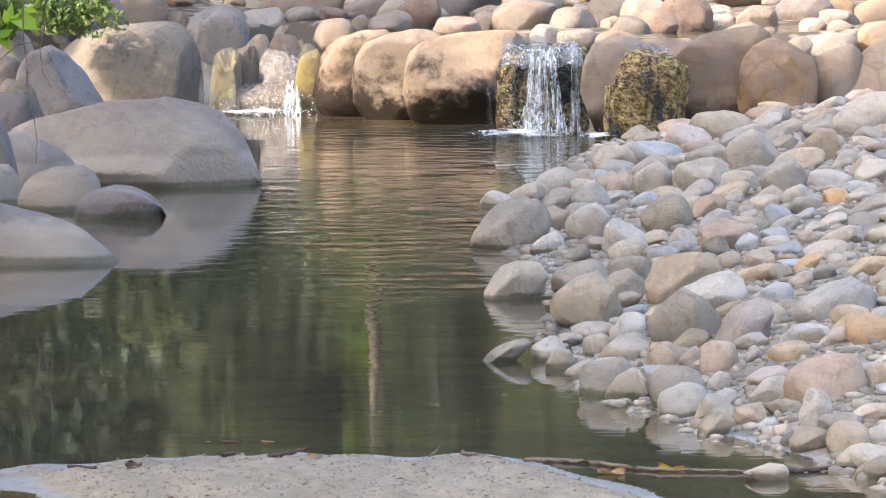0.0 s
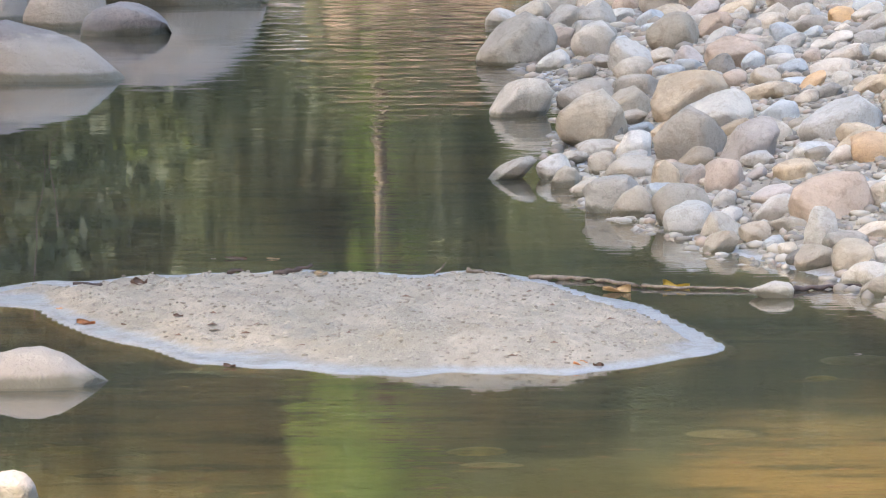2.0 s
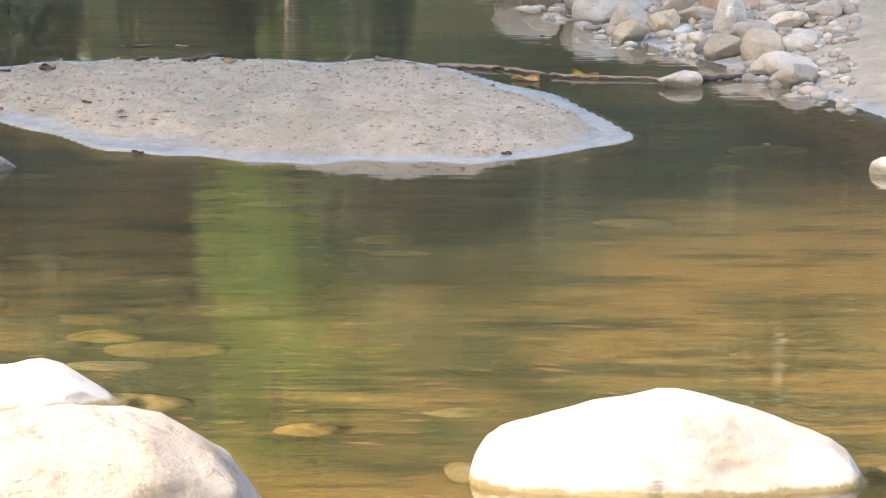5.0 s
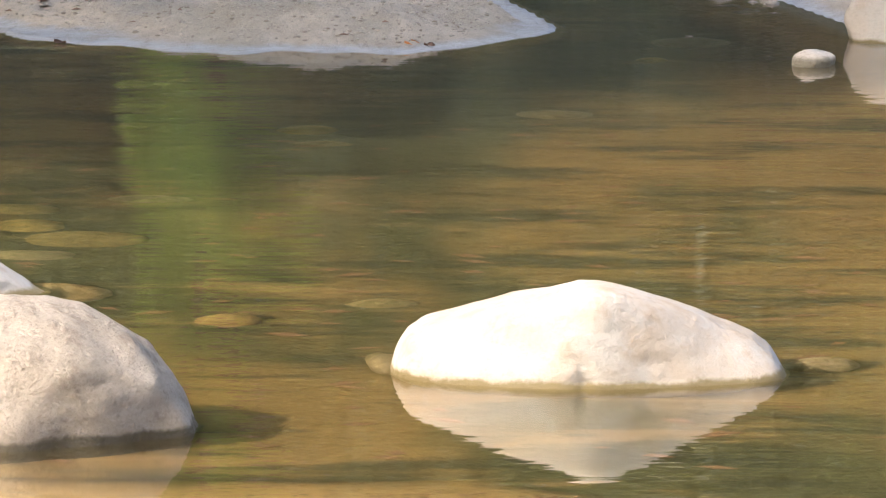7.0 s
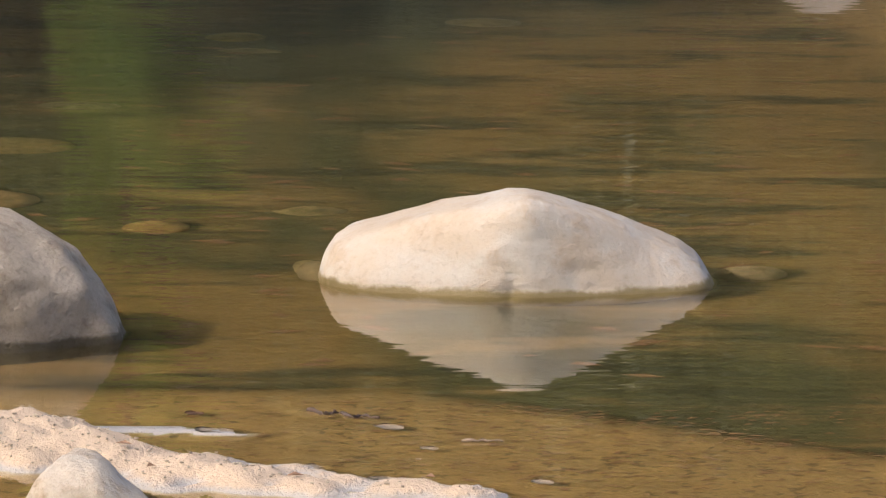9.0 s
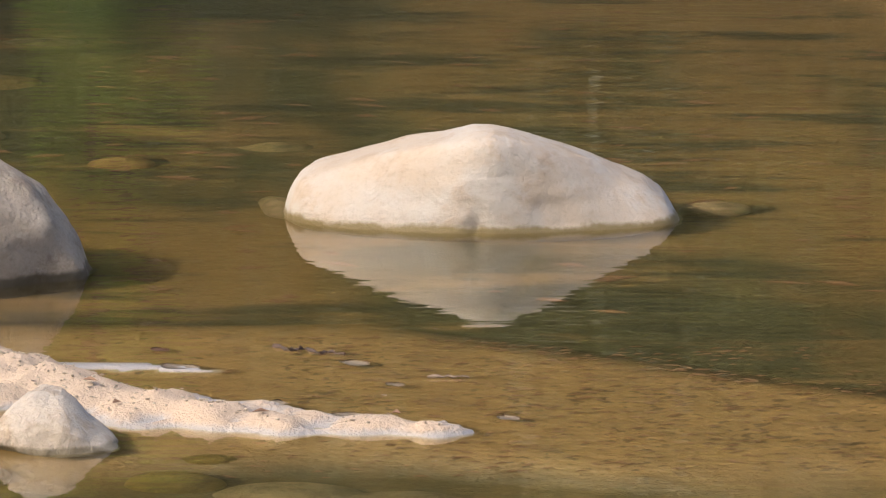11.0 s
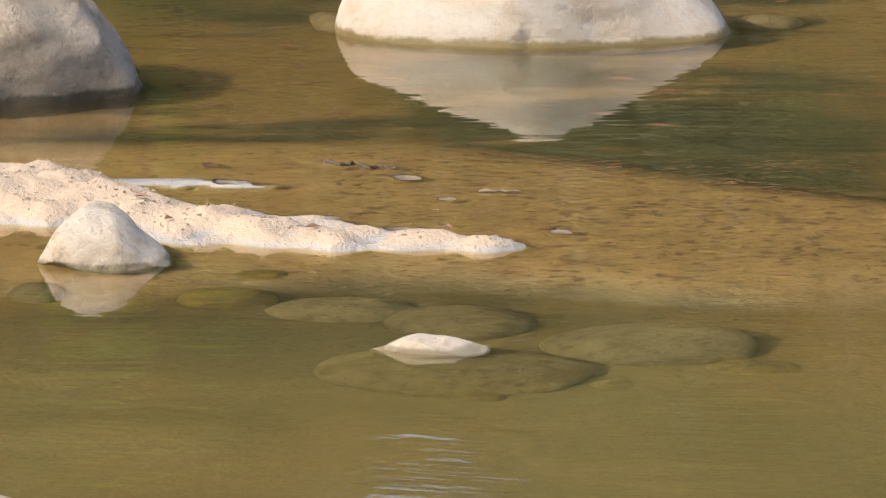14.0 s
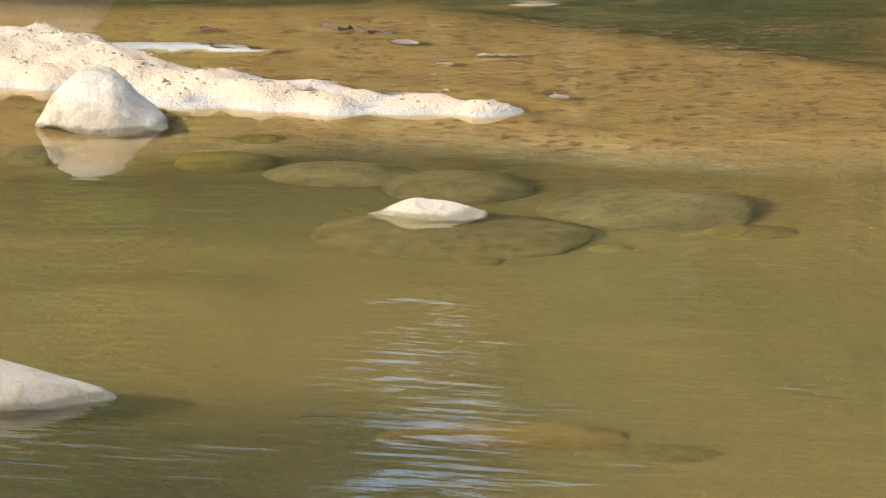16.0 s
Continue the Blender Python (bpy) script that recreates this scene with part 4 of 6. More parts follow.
boulder(1.56, 57.60, 0.68, 0.49, 0.39, 0.28, 0.10, 11, UP_TAN, "tan boulder on the gravel above the weir", "stones above the weir", n=2.4, rough=0.06, cuts=8, sub=4)
boulder(1.51, 56.48, 0.68, 0.20, 0.16, 0.11, 0.10, 12, UP_PALE, "pale stone on the gravel above the weir", "stones above the weir", n=2.4, rough=0.06, cuts=8, sub=4)
boulder(1.63, 54.83, 0.68, 0.38, 0.31, 0.18, 0.10, 13, UP_TAN, "tan boulder on the gravel above the weir", "stones above the weir", n=2.4, rough=0.06, cuts=8, sub=4)
boulder(1.90, 55.25, 0.68, 0.36, 0.29, 0.22, 0.10, 14, UP_PINK, "pinkish boulder on the gravel above the weir", "stones above the weir", n=2.4, rough=0.06, cuts=8, sub=4)
boulder(2.17, 55.73, 0.68, 0.48, 0.38, 0.32, 0.10, 15, UP_PINK, "pinkish boulder on the gravel above the weir", "stones above the weir", n=2.4, rough=0.06, cuts=8, sub=4)
boulder(2.63, 59.21, 0.68, 0.29, 0.23, 0.10, 0.10, 16, UP_PALE, "pale stone on the gravel above the weir", "stones above the weir", n=2.4, rough=0.06, cuts=8, sub=4)
boulder(2.50, 56.09, 0.68, 0.28, 0.22, 0.14, 0.10, 17, UP_PALE, "pale stone on the gravel above the weir", "stones above the weir", n=2.4, rough=0.06, cuts=8, sub=4)
boulder(2.85, 56.70, 0.68, 0.39, 0.31, 0.19, 0.10, 18, UP_TAN, "tan boulder on the gravel above the weir", "stones above the weir", n=2.4, rough=0.06, cuts=8, sub=4)
boulder(3.32, 57.32, 0.68, 0.54, 0.43, 0.26, 0.10, 19, UP_PINK, "pinkish boulder on the gravel above the weir", "stones above the weir", n=2.4, rough=0.06, cuts=8, sub=4)
boulder(3.65, 57.44, 0.68, 0.34, 0.28, 0.22, 0.10, 20, WARM, "large warm brown boulder above the weir", "stones above the weir", n=2.4, rough=0.06, cuts=8, sub=4)
boulder(3.94, 56.77, 0.68, 0.40, 0.32, 0.26, 0.10, 21, WARM, "large warm brown boulder above the weir", "stones above the weir", n=2.4, rough=0.06, cuts=8, sub=4)
boulder(1.49, 53.77, 0.64, 0.40, 0.32, 0.13, 0.10, 22, UP_TAN, "tan boulder on the gravel above the weir", "stones above the weir", n=2.4, rough=0.06, cuts=8, sub=4)
boulder(3.06, 53.26, 0.62, 0.24, 0.19, 0.11, 0.10, 23, UP_TAN, "tan boulder on the gravel above the weir", "stones above the weir", n=2.4, rough=0.06, cuts=8, sub=4)
boulder(3.33, 53.27, 0.61, 0.43, 0.34, 0.15, 0.10, 24, UP_PALE, "pale stone on the gravel above the weir", "stones above the weir", n=2.4, rough=0.06, cuts=8, sub=4)
boulder(3.73, 53.16, 0.64, 0.40, 0.32, 0.22, 0.10, 25, WARM, "large warm brown boulder above the weir", "stones above the weir", n=2.4, rough=0.06, cuts=8, sub=4)
boulder(3.31, 55.95, 0.68, 0.25, 0.20, 0.10, 0.10, 26, UP_PALE, "pale stone on the gravel above the weir", "stones above the weir", n=2.4, rough=0.06, cuts=8, sub=4)
boulder(3.56, 55.90, 0.68, 0.25, 0.20, 0.08, 0.10, 27, UP_TAN, "tan boulder on the gravel above the weir", "stones above the weir", n=2.4, rough=0.06, cuts=8, sub=4)
boulder(-1.71, 57.11, 0.48, 0.25, 0.20, 0.14, 0.20, 28, UP_TAN, "tan boulder on the gravel above the weir", "stones above the weir", n=2.4, rough=0.06, cuts=8, sub=4)
boulder(-1.45, 56.79, 0.47, 0.31, 0.25, 0.16, 0.20, 29, UP_PINK, "pinkish boulder on the gravel above the weir", "stones above the weir", n=2.4, rough=0.06, cuts=8, sub=4)
boulder(-1.24, 56.46, 0.48, 0.15, 0.12, 0.08, 0.20, 30, UP_TAN, "tan boulder on the gravel above the weir", "stones above the weir", n=2.4, rough=0.06, cuts=8, sub=4)
boulder(1.92, 53.67, 0.59, 0.59, 0.47, 0.12, 0.10, 31, UP_PINK, "pinkish boulder on the gravel above the weir", "stones above the weir", n=2.4, rough=0.06, cuts=8, sub=4)
boulder(1.19, 56.28, 0.68, 0.20, 0.16, 0.11, 0.10, 32, UP_PALE, "pale stone on the gravel above the weir", "stones above the weir", n=2.4, rough=0.06, cuts=8, sub=4)
boulder(0.68, 55.88, 0.68, 0.20, 0.16, 0.10, 0.10, 33, UP_PINK, "pinkish boulder on the gravel above the weir", "stones above the weir", n=2.4, rough=0.06, cuts=8, sub=4)
boulder(-2.11, 57.54, 0.41, 0.61, 0.49, 0.47, 0.10, 34, MAUVE, "dark-footed grey boulder above the side cascade", n=2.4)
boulder(-1.70, 58.14, 0.42, 0.62, 0.49, 0.41, 0.10, 35, GREY, "angular grey boulder above the side cascade", n=2.6, cuts=9, peak=0.3)
boulder(-1.37, 59.33, 0.58, 0.85, 0.68, 0.37, 0.10, 36, WARM, "large pinkish boulder above the weir", n=2.6, peak=0.3)
boulder(-0.22, 60.38, 0.59, 1.56, 0.78, 0.35, 0.10, 37, UP_PINK, "long flat mauve rock slab above the weir", n=3.4, cuts=6)
boulder(-1.93, 60.68, 0.65, 0.47, 0.38, 0.27, 0.10, 38, TAN, "tan boulder far above the weir", n=2.6)


def upper_gravel(count, seed):
    """Rounded stones that cover the bar above the weir."""
    g = np.random.RandomState(seed)
    taken = [(o.location.x, o.location.y, o.dimensions.x / 2) for o in scene.objects if o.get("group", "") == "stones above the weir"]
    made = tries = 0
    while made < count and tries < 4000:
        tries += 1
        y = g.uniform(55.0, 68)
        x = g.uniform(-0.062, 0.085) * y
        if y < np.interp(x, (-3.5, -1.2, 0, 4), (59.0, 57.5, 55.4, 54.4)):
            continue
        w = 0.16 + 0.44 * g.uniform(0, 1) ** 1.6
        if any((x - a) ** 2 + ((y - b) * 0.6) ** 2 < (0.8 * (w / 2 + r)) ** 2 for a, b, r in taken):
            continue
        taken.append((x, y, w / 2))
        h = w * g.uniform(0.45, 0.7)
        cobble(x, y, float(land(x, y)), w, w * g.uniform(0.6, 1.0), h * 0.8, h * 0.2, g.randint(900), (UP_TAN, UP_PINK, UP_PALE, UP_TAN)[g.randint(4)],
               "rounded sunlit stone on the bar above the weir", roll=g.uniform(-15, 15), group="stones above the weir", name="stone")
        made += 1


upper_gravel(150, 12)

# ---- left bank ----
boulder(-2.87, 56.56, 0.00, 1.33, 1.06, 0.77, 0.50, 1, OLIVE, "huge smooth tan-brown boulder beside the cascade", "boulders on the bank", n=2.9, rough=0.05, cuts=9, sub=5, crest=((-0.663, 0.426), (-0.585, 0.533), (-0.455, 0.625), (-0.145, 0.726), (0.112, 0.755), (0.370, 0.773), (0.498, 0.721), (0.584, 0.618), (0.639, 0.468), (0.663, 0.313)))
boulder(-3.06, 49.31, 0.00, 0.74, 0.65, 0.87, 0.30, 2, MAUVE, "purplish grey pointed boulder on the bank", "boulders on the bank", n=2.5, cuts=8, sub=5, crest=((-0.371, 0.578), (-0.311, 0.726), (-0.221, 0.815), (-0.072, 0.868), (0.071, 0.791), (0.204, 0.651), (0.301, 0.506), (0.371, 0.393)))
boulder(-2.26, 45.54, 0.00, 1.84, 1.00, 0.64, 0.35, 3, GREY, "broad low grey-brown boulder with a pale waterline", "boulders on the bank", n=2.8, rough=0.05, cuts=10, sub=5, crest=((-0.919, 0.432), (-0.760, 0.501), (-0.511, 0.549), (-0.261, 0.610), (-0.033, 0.625), (0.216, 0.644), (0.443, 0.592), (0.629, 0.516), (0.740, 0.399), (0.834, 0.232), (0.886, 0.107), (0.919, 0.000)))
boulder(-3.00, 44.49, 0.00, 0.71, 0.61, 0.46, 0.30, 4, GREY, "pale grey rounded boulder on the bank", "boulders on the bank", n=2.4, sub=5, crest=((-0.354, 0.371), (-0.190, 0.459), (-0.069, 0.462), (0.093, 0.416), (0.254, 0.326), (0.354, 0.216)))
boulder(-2.68, 43.00, 0.00, 0.58, 0.47, 0.31, 0.20, 5, GREY, "rounded grey stone half in the water", "boulders on the bank", n=2.4, rough=0.05, sub=5, crest=((-0.291, 0.084), (-0.238, 0.194), (-0.159, 0.252), (-0.022, 0.298), (0.155, 0.309), (0.233, 0.269), (0.291, 0.178)))
boulder(-2.22, 42.23, 0.00, 0.63, 0.44, 0.22, 0.20, 6, MAUVE, "low grey stone in the water beside the bank", "boulders on the bank", n=2.8, rough=0.04, sub=5, crest=((-0.316, 0.026), (-0.276, 0.114), (-0.198, 0.179), (-0.044, 0.220), (0.091, 0.196), (0.205, 0.145), (0.282, 0.075), (0.316, 0.000)))
boulder(-2.62, 38.48, 0.00, 1.21, 0.81, 0.36, 0.35, 7, GREY, "broad smooth grey stone at the water edge", "boulders on the bank", n=2.5, rough=0.04, sub=5, crest=((-0.606, 0.148), (-0.358, 0.322), (-0.147, 0.356), (0.027, 0.313), (0.237, 0.262), (0.377, 0.205), (0.499, 0.105), (0.568, 0.035), (0.606, 0.000)))
boulder(-3.14, 43.53, 0.00, 0.34, 0.27, 0.30, 0.20, 8, GREY, "rough grey stone on the bank", "boulders on the bank", n=2.5, cuts=8)
boulder(-3.24, 46.26, 0.00, 0.66, 0.53, 0.65, 0.50, 9, MAUVE, "dull mauve rounded boulder on the bank", "boulders on the bank", n=2.5)
boulder(-2.90, 46.92, 0.00, 0.32, 0.25, 0.57, 0.50, 10, OLIVE, "small tan boulder between larger ones", "boulders on the bank")
boulder(-3.33, 48.16, 0.00, 0.42, 0.33, 0.66, 0.50, 11, OLIVE, "tan stone behind the bank boulders", "boulders on the bank")
boulder(-3.49, 50.19, 0.00, 0.48, 0.38, 0.95, 0.50, 12, GREY, "pale boulder at the foot of the bushes", "boulders on the bank")
boulder(-3.17, 43.63, 0.00, 0.33, 0.26, 0.66, 0.50, 13, MAUVE, "grey stone on the bank edge", "boulders on the bank")
boulder(-3.47, 49.39, 0.00, 0.49, 0.40, 0.78, 0.50, 14, OLIVE, "tan stone among the bank boulders", "boulders on the bank")
boulder(-3.32, 57.60, 0.66, 0.36, 0.30, 0.18, 0.10, 15, MAUVE, "shaded dark grey rock under the bushes", "boulders on the bank")
boulder(-3.06, 57.10, 0.69, 0.26, 0.21, 0.28, 0.10, 16, MAUVE, "shaded grey rock among the bushes", "boulders on the bank")
boulder(-2.80, 57.69, 0.69, 0.50, 0.40, 0.34, 0.10, 17, GREY, "shaded rounded rock behind the big boulder", "boulders on the bank")
boulder(-2.48, 57.59, 0.61, 0.24, 0.19, 0.21, 0.10, 19, DARK, "dark shaded rock behind the big boulder", "boulders on the bank")

# ---- stones in the pool ----
boulder(-1.63, 23.51, 0.00, 0.63, 0.38, 0.14, 0.15, 1, GREY, "pale grey stone lying in the pool", n=2.3, rough=0.04, sub=5, crest=((-0.316, 0.004), (-0.185, 0.090), (-0.034, 0.131), (0.052, 0.137), (0.149, 0.110), (0.235, 0.058), (0.316, 0.000)))
boulder(-1.48, 20.51, 0.00, 0.19, 0.19, 0.09, 0.12, 2, GREY, "small pale stone in the pool", n=2.3, rough=0.04, sub=5, crest=((-0.097, 0.044), (-0.030, 0.081), (0.017, 0.089), (0.051, 0.083), (0.077, 0.058), (0.097, 0.016)))
boulder(-1.15, 18.09, 0.00, 0.94, 0.48, 0.15, 0.20, 3, PALE, "pale boulder with a saddle, behind a larger one", n=2.2, rough=0.04, sub=5, crest=((-0.469, 0.030), (-0.318, 0.131), (-0.152, 0.147), (-0.052, 0.128), (0.031, 0.106), (0.106, 0.101), (0.156, 0.116), (0.206, 0.121), (0.264, 0.106), (0.363, 0.048), (0.430, 0.006), (0.469, 0.000)))
boulder(-0.79, 15.89, 0.00, 1.17, 0.68, 0.36, 0.42, 4, TAN, "large rough sunlit tan boulder standing in the pool", n=2.6, rough=0.028, cuts=4, sub=5, fray=0.065, crest=((-0.576, 0.092), (-0.415, 0.241), (-0.225, 0.331), (-0.079, 0.361), (0.067, 0.357), (0.184, 0.344), (0.271, 0.325), (0.337, 0.297), (0.395, 0.258), (0.449, 0.214), (0.505, 0.147), (0.541, 0.088), (0.563, 0.028), (0.576, 0.000)))
boulder(0.84, 16.78, 0.00, 1.10, 0.61, 0.26, 0.26, 5, PALE, "large white peaked boulder lying in the pool", nod=-0.6, n=2.3, rough=0.018, cuts=0, sub=6, fray=0.018, flats=((0, 0, 1, 0.88), (0.643, 0, 0.766, 0.76), (-0.45, 0, 0.89, 0.82), (0.9, 0, 0.45, 0.86), (-0.85, 0, 0.5, 0.9), (-0.3, -0.75, 0.55, 0.79), (0.42, -0.7, 0.5, 0.76), (0.2, 0.7, 0.6, 0.8)), dents=((-0.06, -1.0, -0.08, 0.05, 0.05), (-0.06, -0.99, 0.0, 0.045, 0.05), (-0.06, -0.96, 0.08, 0.045, 0.045), (-0.07, -0.92, 0.16, 0.045, 0.035), (-0.08, -0.87, 0.24, 0.045, 0.02), (-0.4, -0.75, 0.3, 0.14, 0.02), (0.3, -0.8, 0.2, 0.14, 0.02), (-0.45, -0.55, 0.32, 0.12, 0.025), (0.3, -0.6, 0.1, 0.1, 0.02)), crest=((-0.554, 0.024), (-0.546, 0.047), (-0.531, 0.084), (-0.500, 0.119), (-0.454, 0.139), (-0.338, 0.173), (-0.201, 0.219), (-0.111, 0.239), (-0.035, 0.266), (0.018, 0.266), (0.065, 0.257), (0.121, 0.243), (0.215, 0.207), (0.279, 0.181), (0.358, 0.145), (0.446, 0.108), (0.493, 0.073), (0.533, 0.026), (0.554, 0.000)), sweep=0.22)
boulder(2.01, 23.38, 0.00, 0.17, 0.18, 0.06, 0.06, 6, C_WHITE, "small pale stone at the bank edge", n=2.2, rough=0.04, name="stone")
boulder(2.40, 24.15, 0.00, 0.42, 0.33, 0.25, 0.15, 7, PALE, "pale boulder at the muddy bank edge", n=2.3, cuts=6)
boulder(-0.28, 13.81, 0.00, 0.31, 0.26, 0.13, 0.08, 8, ROUGH_PALE, "cone-shaped pale stone standing in shallow water", n=2.4, rough=0.05, cuts=4, sub=5, fray=0.06, crest=((-0.156, 0.000), (-0.143, 0.019), (-0.121, 0.063), (-0.092, 0.098), (-0.057, 0.119), (-0.019, 0.127), (0.020, 0.118), (0.051, 0.094), (0.083, 0.060), (0.128, 0.023), (0.156, 0.000)))
boulder(-0.42, 11.36, 0.00, 0.44, 0.20, 0.11, 0.10, 9, ROUGH_PALE, "pale slab tip reaching into the water", n=2.3, rough=0.05, sub=5, crest=((-0.218, 0.110), (-0.090, 0.094), (-0.006, 0.070), (0.058, 0.054), (0.122, 0.034), (0.181, 0.018), (0.218, 0.005)))

# ---- sunken stones ----
boulder(0.48, 12.83, -0.06, 0.60, 0.41, 0.03, 0.2, 300, SUNK, "large greenish stone with only its cap above water", "stones under water", "sunken_stone", n=2.0, rough=0.07, cuts=2, sub=4, bite=0.8)
boulder(0.43, 12.90, 0.00, 0.26, 0.13, 0.03, 0.05, 2, ROUGH_PALE, "pale dry cap of a mostly sunken stone", n=1.9, rough=0.07, cuts=9, bite=0.6, name="stone", sub=5, crest=((-0.129, 0.000), (-0.105, 0.005), (-0.069, 0.020), (-0.027, 0.031), (0.033, 0.030), (0.076, 0.021), (0.106, 0.013), (0.129, 0.008)))
boulder(0.91, 13.08, -0.07, 0.48, 0.37, 0.03, 0.2, 302, SUNK, "flat greenish stone under water", "stones under water", "sunken_stone", n=2.0, rough=0.07, cuts=2, sub=4, bite=0.8)
boulder(0.51, 13.30, -0.08, 0.34, 0.31, 0.03, 0.2, 303, SUNK, "flat greenish stone under water", "stones under water", "sunken_stone", n=2.0, rough=0.07, cuts=2, sub=4, bite=0.8)
boulder(0.25, 13.43, -0.09, 0.35, 0.23, 0.03, 0.2, 304, SUNK, "flat greenish stone under water", "stones under water", "sunken_stone", n=2.0, rough=0.07, cuts=2, sub=4, bite=0.8)
boulder(-0.00, 13.54, -0.08, 0.23, 0.17, 0.03, 0.2, 305, SUNK, "flat greenish stone under water", "stones under water", "sunken_stone", n=2.0, rough=0.07, cuts=2, sub=4, bite=0.8)
boulder(0.08, 13.74, -0.09, 0.21, 0.12, 0.03, 0.2, 306, SUNK, "flat greenish stone under water", "stones under water", "sunken_stone", n=2.0, rough=0.07, cuts=2, sub=4, bite=0.8)
boulder(-0.43, 13.60, -0.08, 0.13, 0.18, 0.03, 0.2, 307, SUNK, "flat greenish stone under water", "stones under water", "sunken_stone", n=2.0, rough=0.07, cuts=2, sub=4, bite=0.8)
boulder(1.12, 12.88, -0.14, 0.26, 0.18, 0.03, 0.2, 308, SUNK, "flat greenish stone under water", "stones under water", "sunken_stone", n=2.0, rough=0.07, cuts=2, sub=4, bite=0.8)
boulder(0.81, 12.73, -0.15, 0.14, 0.11, 0.03, 0.2, 309, SUNK, "flat greenish stone under water", "stones under water", "sunken_stone", n=2.0, rough=0.07, cuts=2, sub=4, bite=0.8)
boulder(0.54, 12.63, -0.15, 0.14, 0.13, 0.03, 0.2, 310, SUNK, "flat greenish stone under water", "stones under water", "sunken_stone", n=2.0, rough=0.07, cuts=2, sub=4, bite=0.8)
boulder(0.08, 21.71, -0.12, 0.24, 0.27, 0.03, 0.2, 311, SUNK, "flat greenish stone under water", "stones under water", "sunken_stone", n=2.0, rough=0.07, cuts=2, sub=4, bite=0.8)
boulder(0.97, 22.11, -0.10, 0.29, 0.23, 0.03, 0.2, 312, SUNK, "flat greenish stone under water", "stones under water", "sunken_stone", n=2.0, rough=0.07, cuts=2, sub=4, bite=0.8)
boulder(-0.87, 19.84, -0.10, 0.31, 0.22, 0.03, 0.2, 313, SUNK, "flat greenish stone under water", "stones under water", "sunken_stone", n=2.0, rough=0.07, cuts=2, sub=4, bite=0.8)
boulder(-0.62, 19.22, -0.10, 0.41, 0.32, 0.03, 0.2, 314, SUNK, "flat greenish stone under water", "stones under water", "sunken_stone", n=2.0, rough=0.07, cuts=2, sub=4, bite=0.8)
boulder(-0.81, 19.51, -0.12, 0.31, 0.29, 0.03, 0.2, 315, SUNK, "flat greenish stone under water", "stones under water", "sunken_stone", n=2.0, rough=0.07, cuts=2, sub=4, bite=0.8)
boulder(-0.43, 20.06, -0.12, 0.33, 0.17, 0.03, 0.2, 316, SUNK, "flat greenish stone under water", "stones under water", "sunken_stone", n=2.0, rough=0.07, cuts=2, sub=4, bite=0.8)
boulder(0.29, 18.04, -0.12, 0.25, 0.17, 0.03, 0.2, 317, SUNK, "flat greenish stone under water", "stones under water", "sunken_stone", n=2.0, rough=0.07, cuts=2, sub=4, bite=0.8)
boulder(1.60, 24.20, -0.08, 0.33, 0.29, 0.03, 0.2, 318, SUNK, "flat greenish stone under water", "stones under water", "sunken_stone", n=2.0, rough=0.07, cuts=2, sub=4, bite=0.8)
boulder(-1.32, 20.28, -0.12, 0.36, 0.28, 0.03, 0.2, 319, SUNK, "flat greenish stone under water", "stones under water", "sunken_stone", n=2.0, rough=0.07, cuts=2, sub=4, bite=0.8)
boulder(-0.35, 22.66, -0.15, 0.35, 0.21, 0.03, 0.2, 320, SUNK, "flat greenish stone under water", "stones under water", "sunken_stone", n=2.0, rough=0.07, cuts=2, sub=4, bite=0.8)
boulder(0.27, 17.08, -0.10, 0.09, 0.24, 0.03, 0.2, 321, SUNK, "flat greenish stone under water", "stones under water", "sunken_stone", n=2.0, rough=0.07, cuts=2, sub=4, bite=0.8)
boulder(-0.78, 18.92, -0.12, 0.32, 0.24, 0.03, 0.2, 322, SUNK, "flat greenish stone under water", "stones under water", "sunken_stone", n=2.0, rough=0.07, cuts=2, sub=4, bite=0.8)
boulder(0.13, 21.36, -0.14, 0.27, 0.15, 0.03, 0.2, 323, SUNK, "flat greenish stone under water", "stones under water", "sunken_stone", n=2.0, rough=0.07, cuts=2, sub=4, bite=0.8)
boulder(1.41, 23.67, -0.12, 0.14, 0.18, 0.03, 0.2, 324, SUNK, "flat greenish stone under water", "stones under water", "sunken_stone", n=2.0, rough=0.07, cuts=2, sub=4, bite=0.8)
boulder(-1.33, 23.43, -0.14, 0.36, 0.18, 0.03, 0.2, 325, SUNK, "flat greenish stone under water", "stones under water", "sunken_stone", n=2.0, rough=0.07, cuts=2, sub=4, bite=0.8)
boulder(-1.37, 21.81, -0.14, 0.31, 0.29, 0.03, 0.2, 326, SUNK, "flat greenish stone under water", "stones under water", "sunken_stone", n=2.0, rough=0.07, cuts=2, sub=4, bite=0.8)
boulder(-1.13, 21.26, -0.16, 0.40, 0.27, 0.03, 0.2, 327, SUNK, "flat greenish stone under water", "stones under water", "sunken_stone", n=2.0, rough=0.07, cuts=2, sub=4, bite=0.8)
boulder(-0.72, 18.19, -0.07, 0.43, 0.34, 0.03, 0.2, 328, SUNK_TAN, "flat tan stone under water", "stones under water", "sunken_stone", n=2.0, rough=0.07, cuts=2, sub=4, bite=0.8)
boulder(-0.16, 17.73, -0.08, 0.20, 0.17, 0.03, 0.2, 329, SUNK_TAN, "flat tan stone under water", "stones under water", "sunken_stone", n=2.0, rough=0.07, cuts=2, sub=4, bite=0.8)
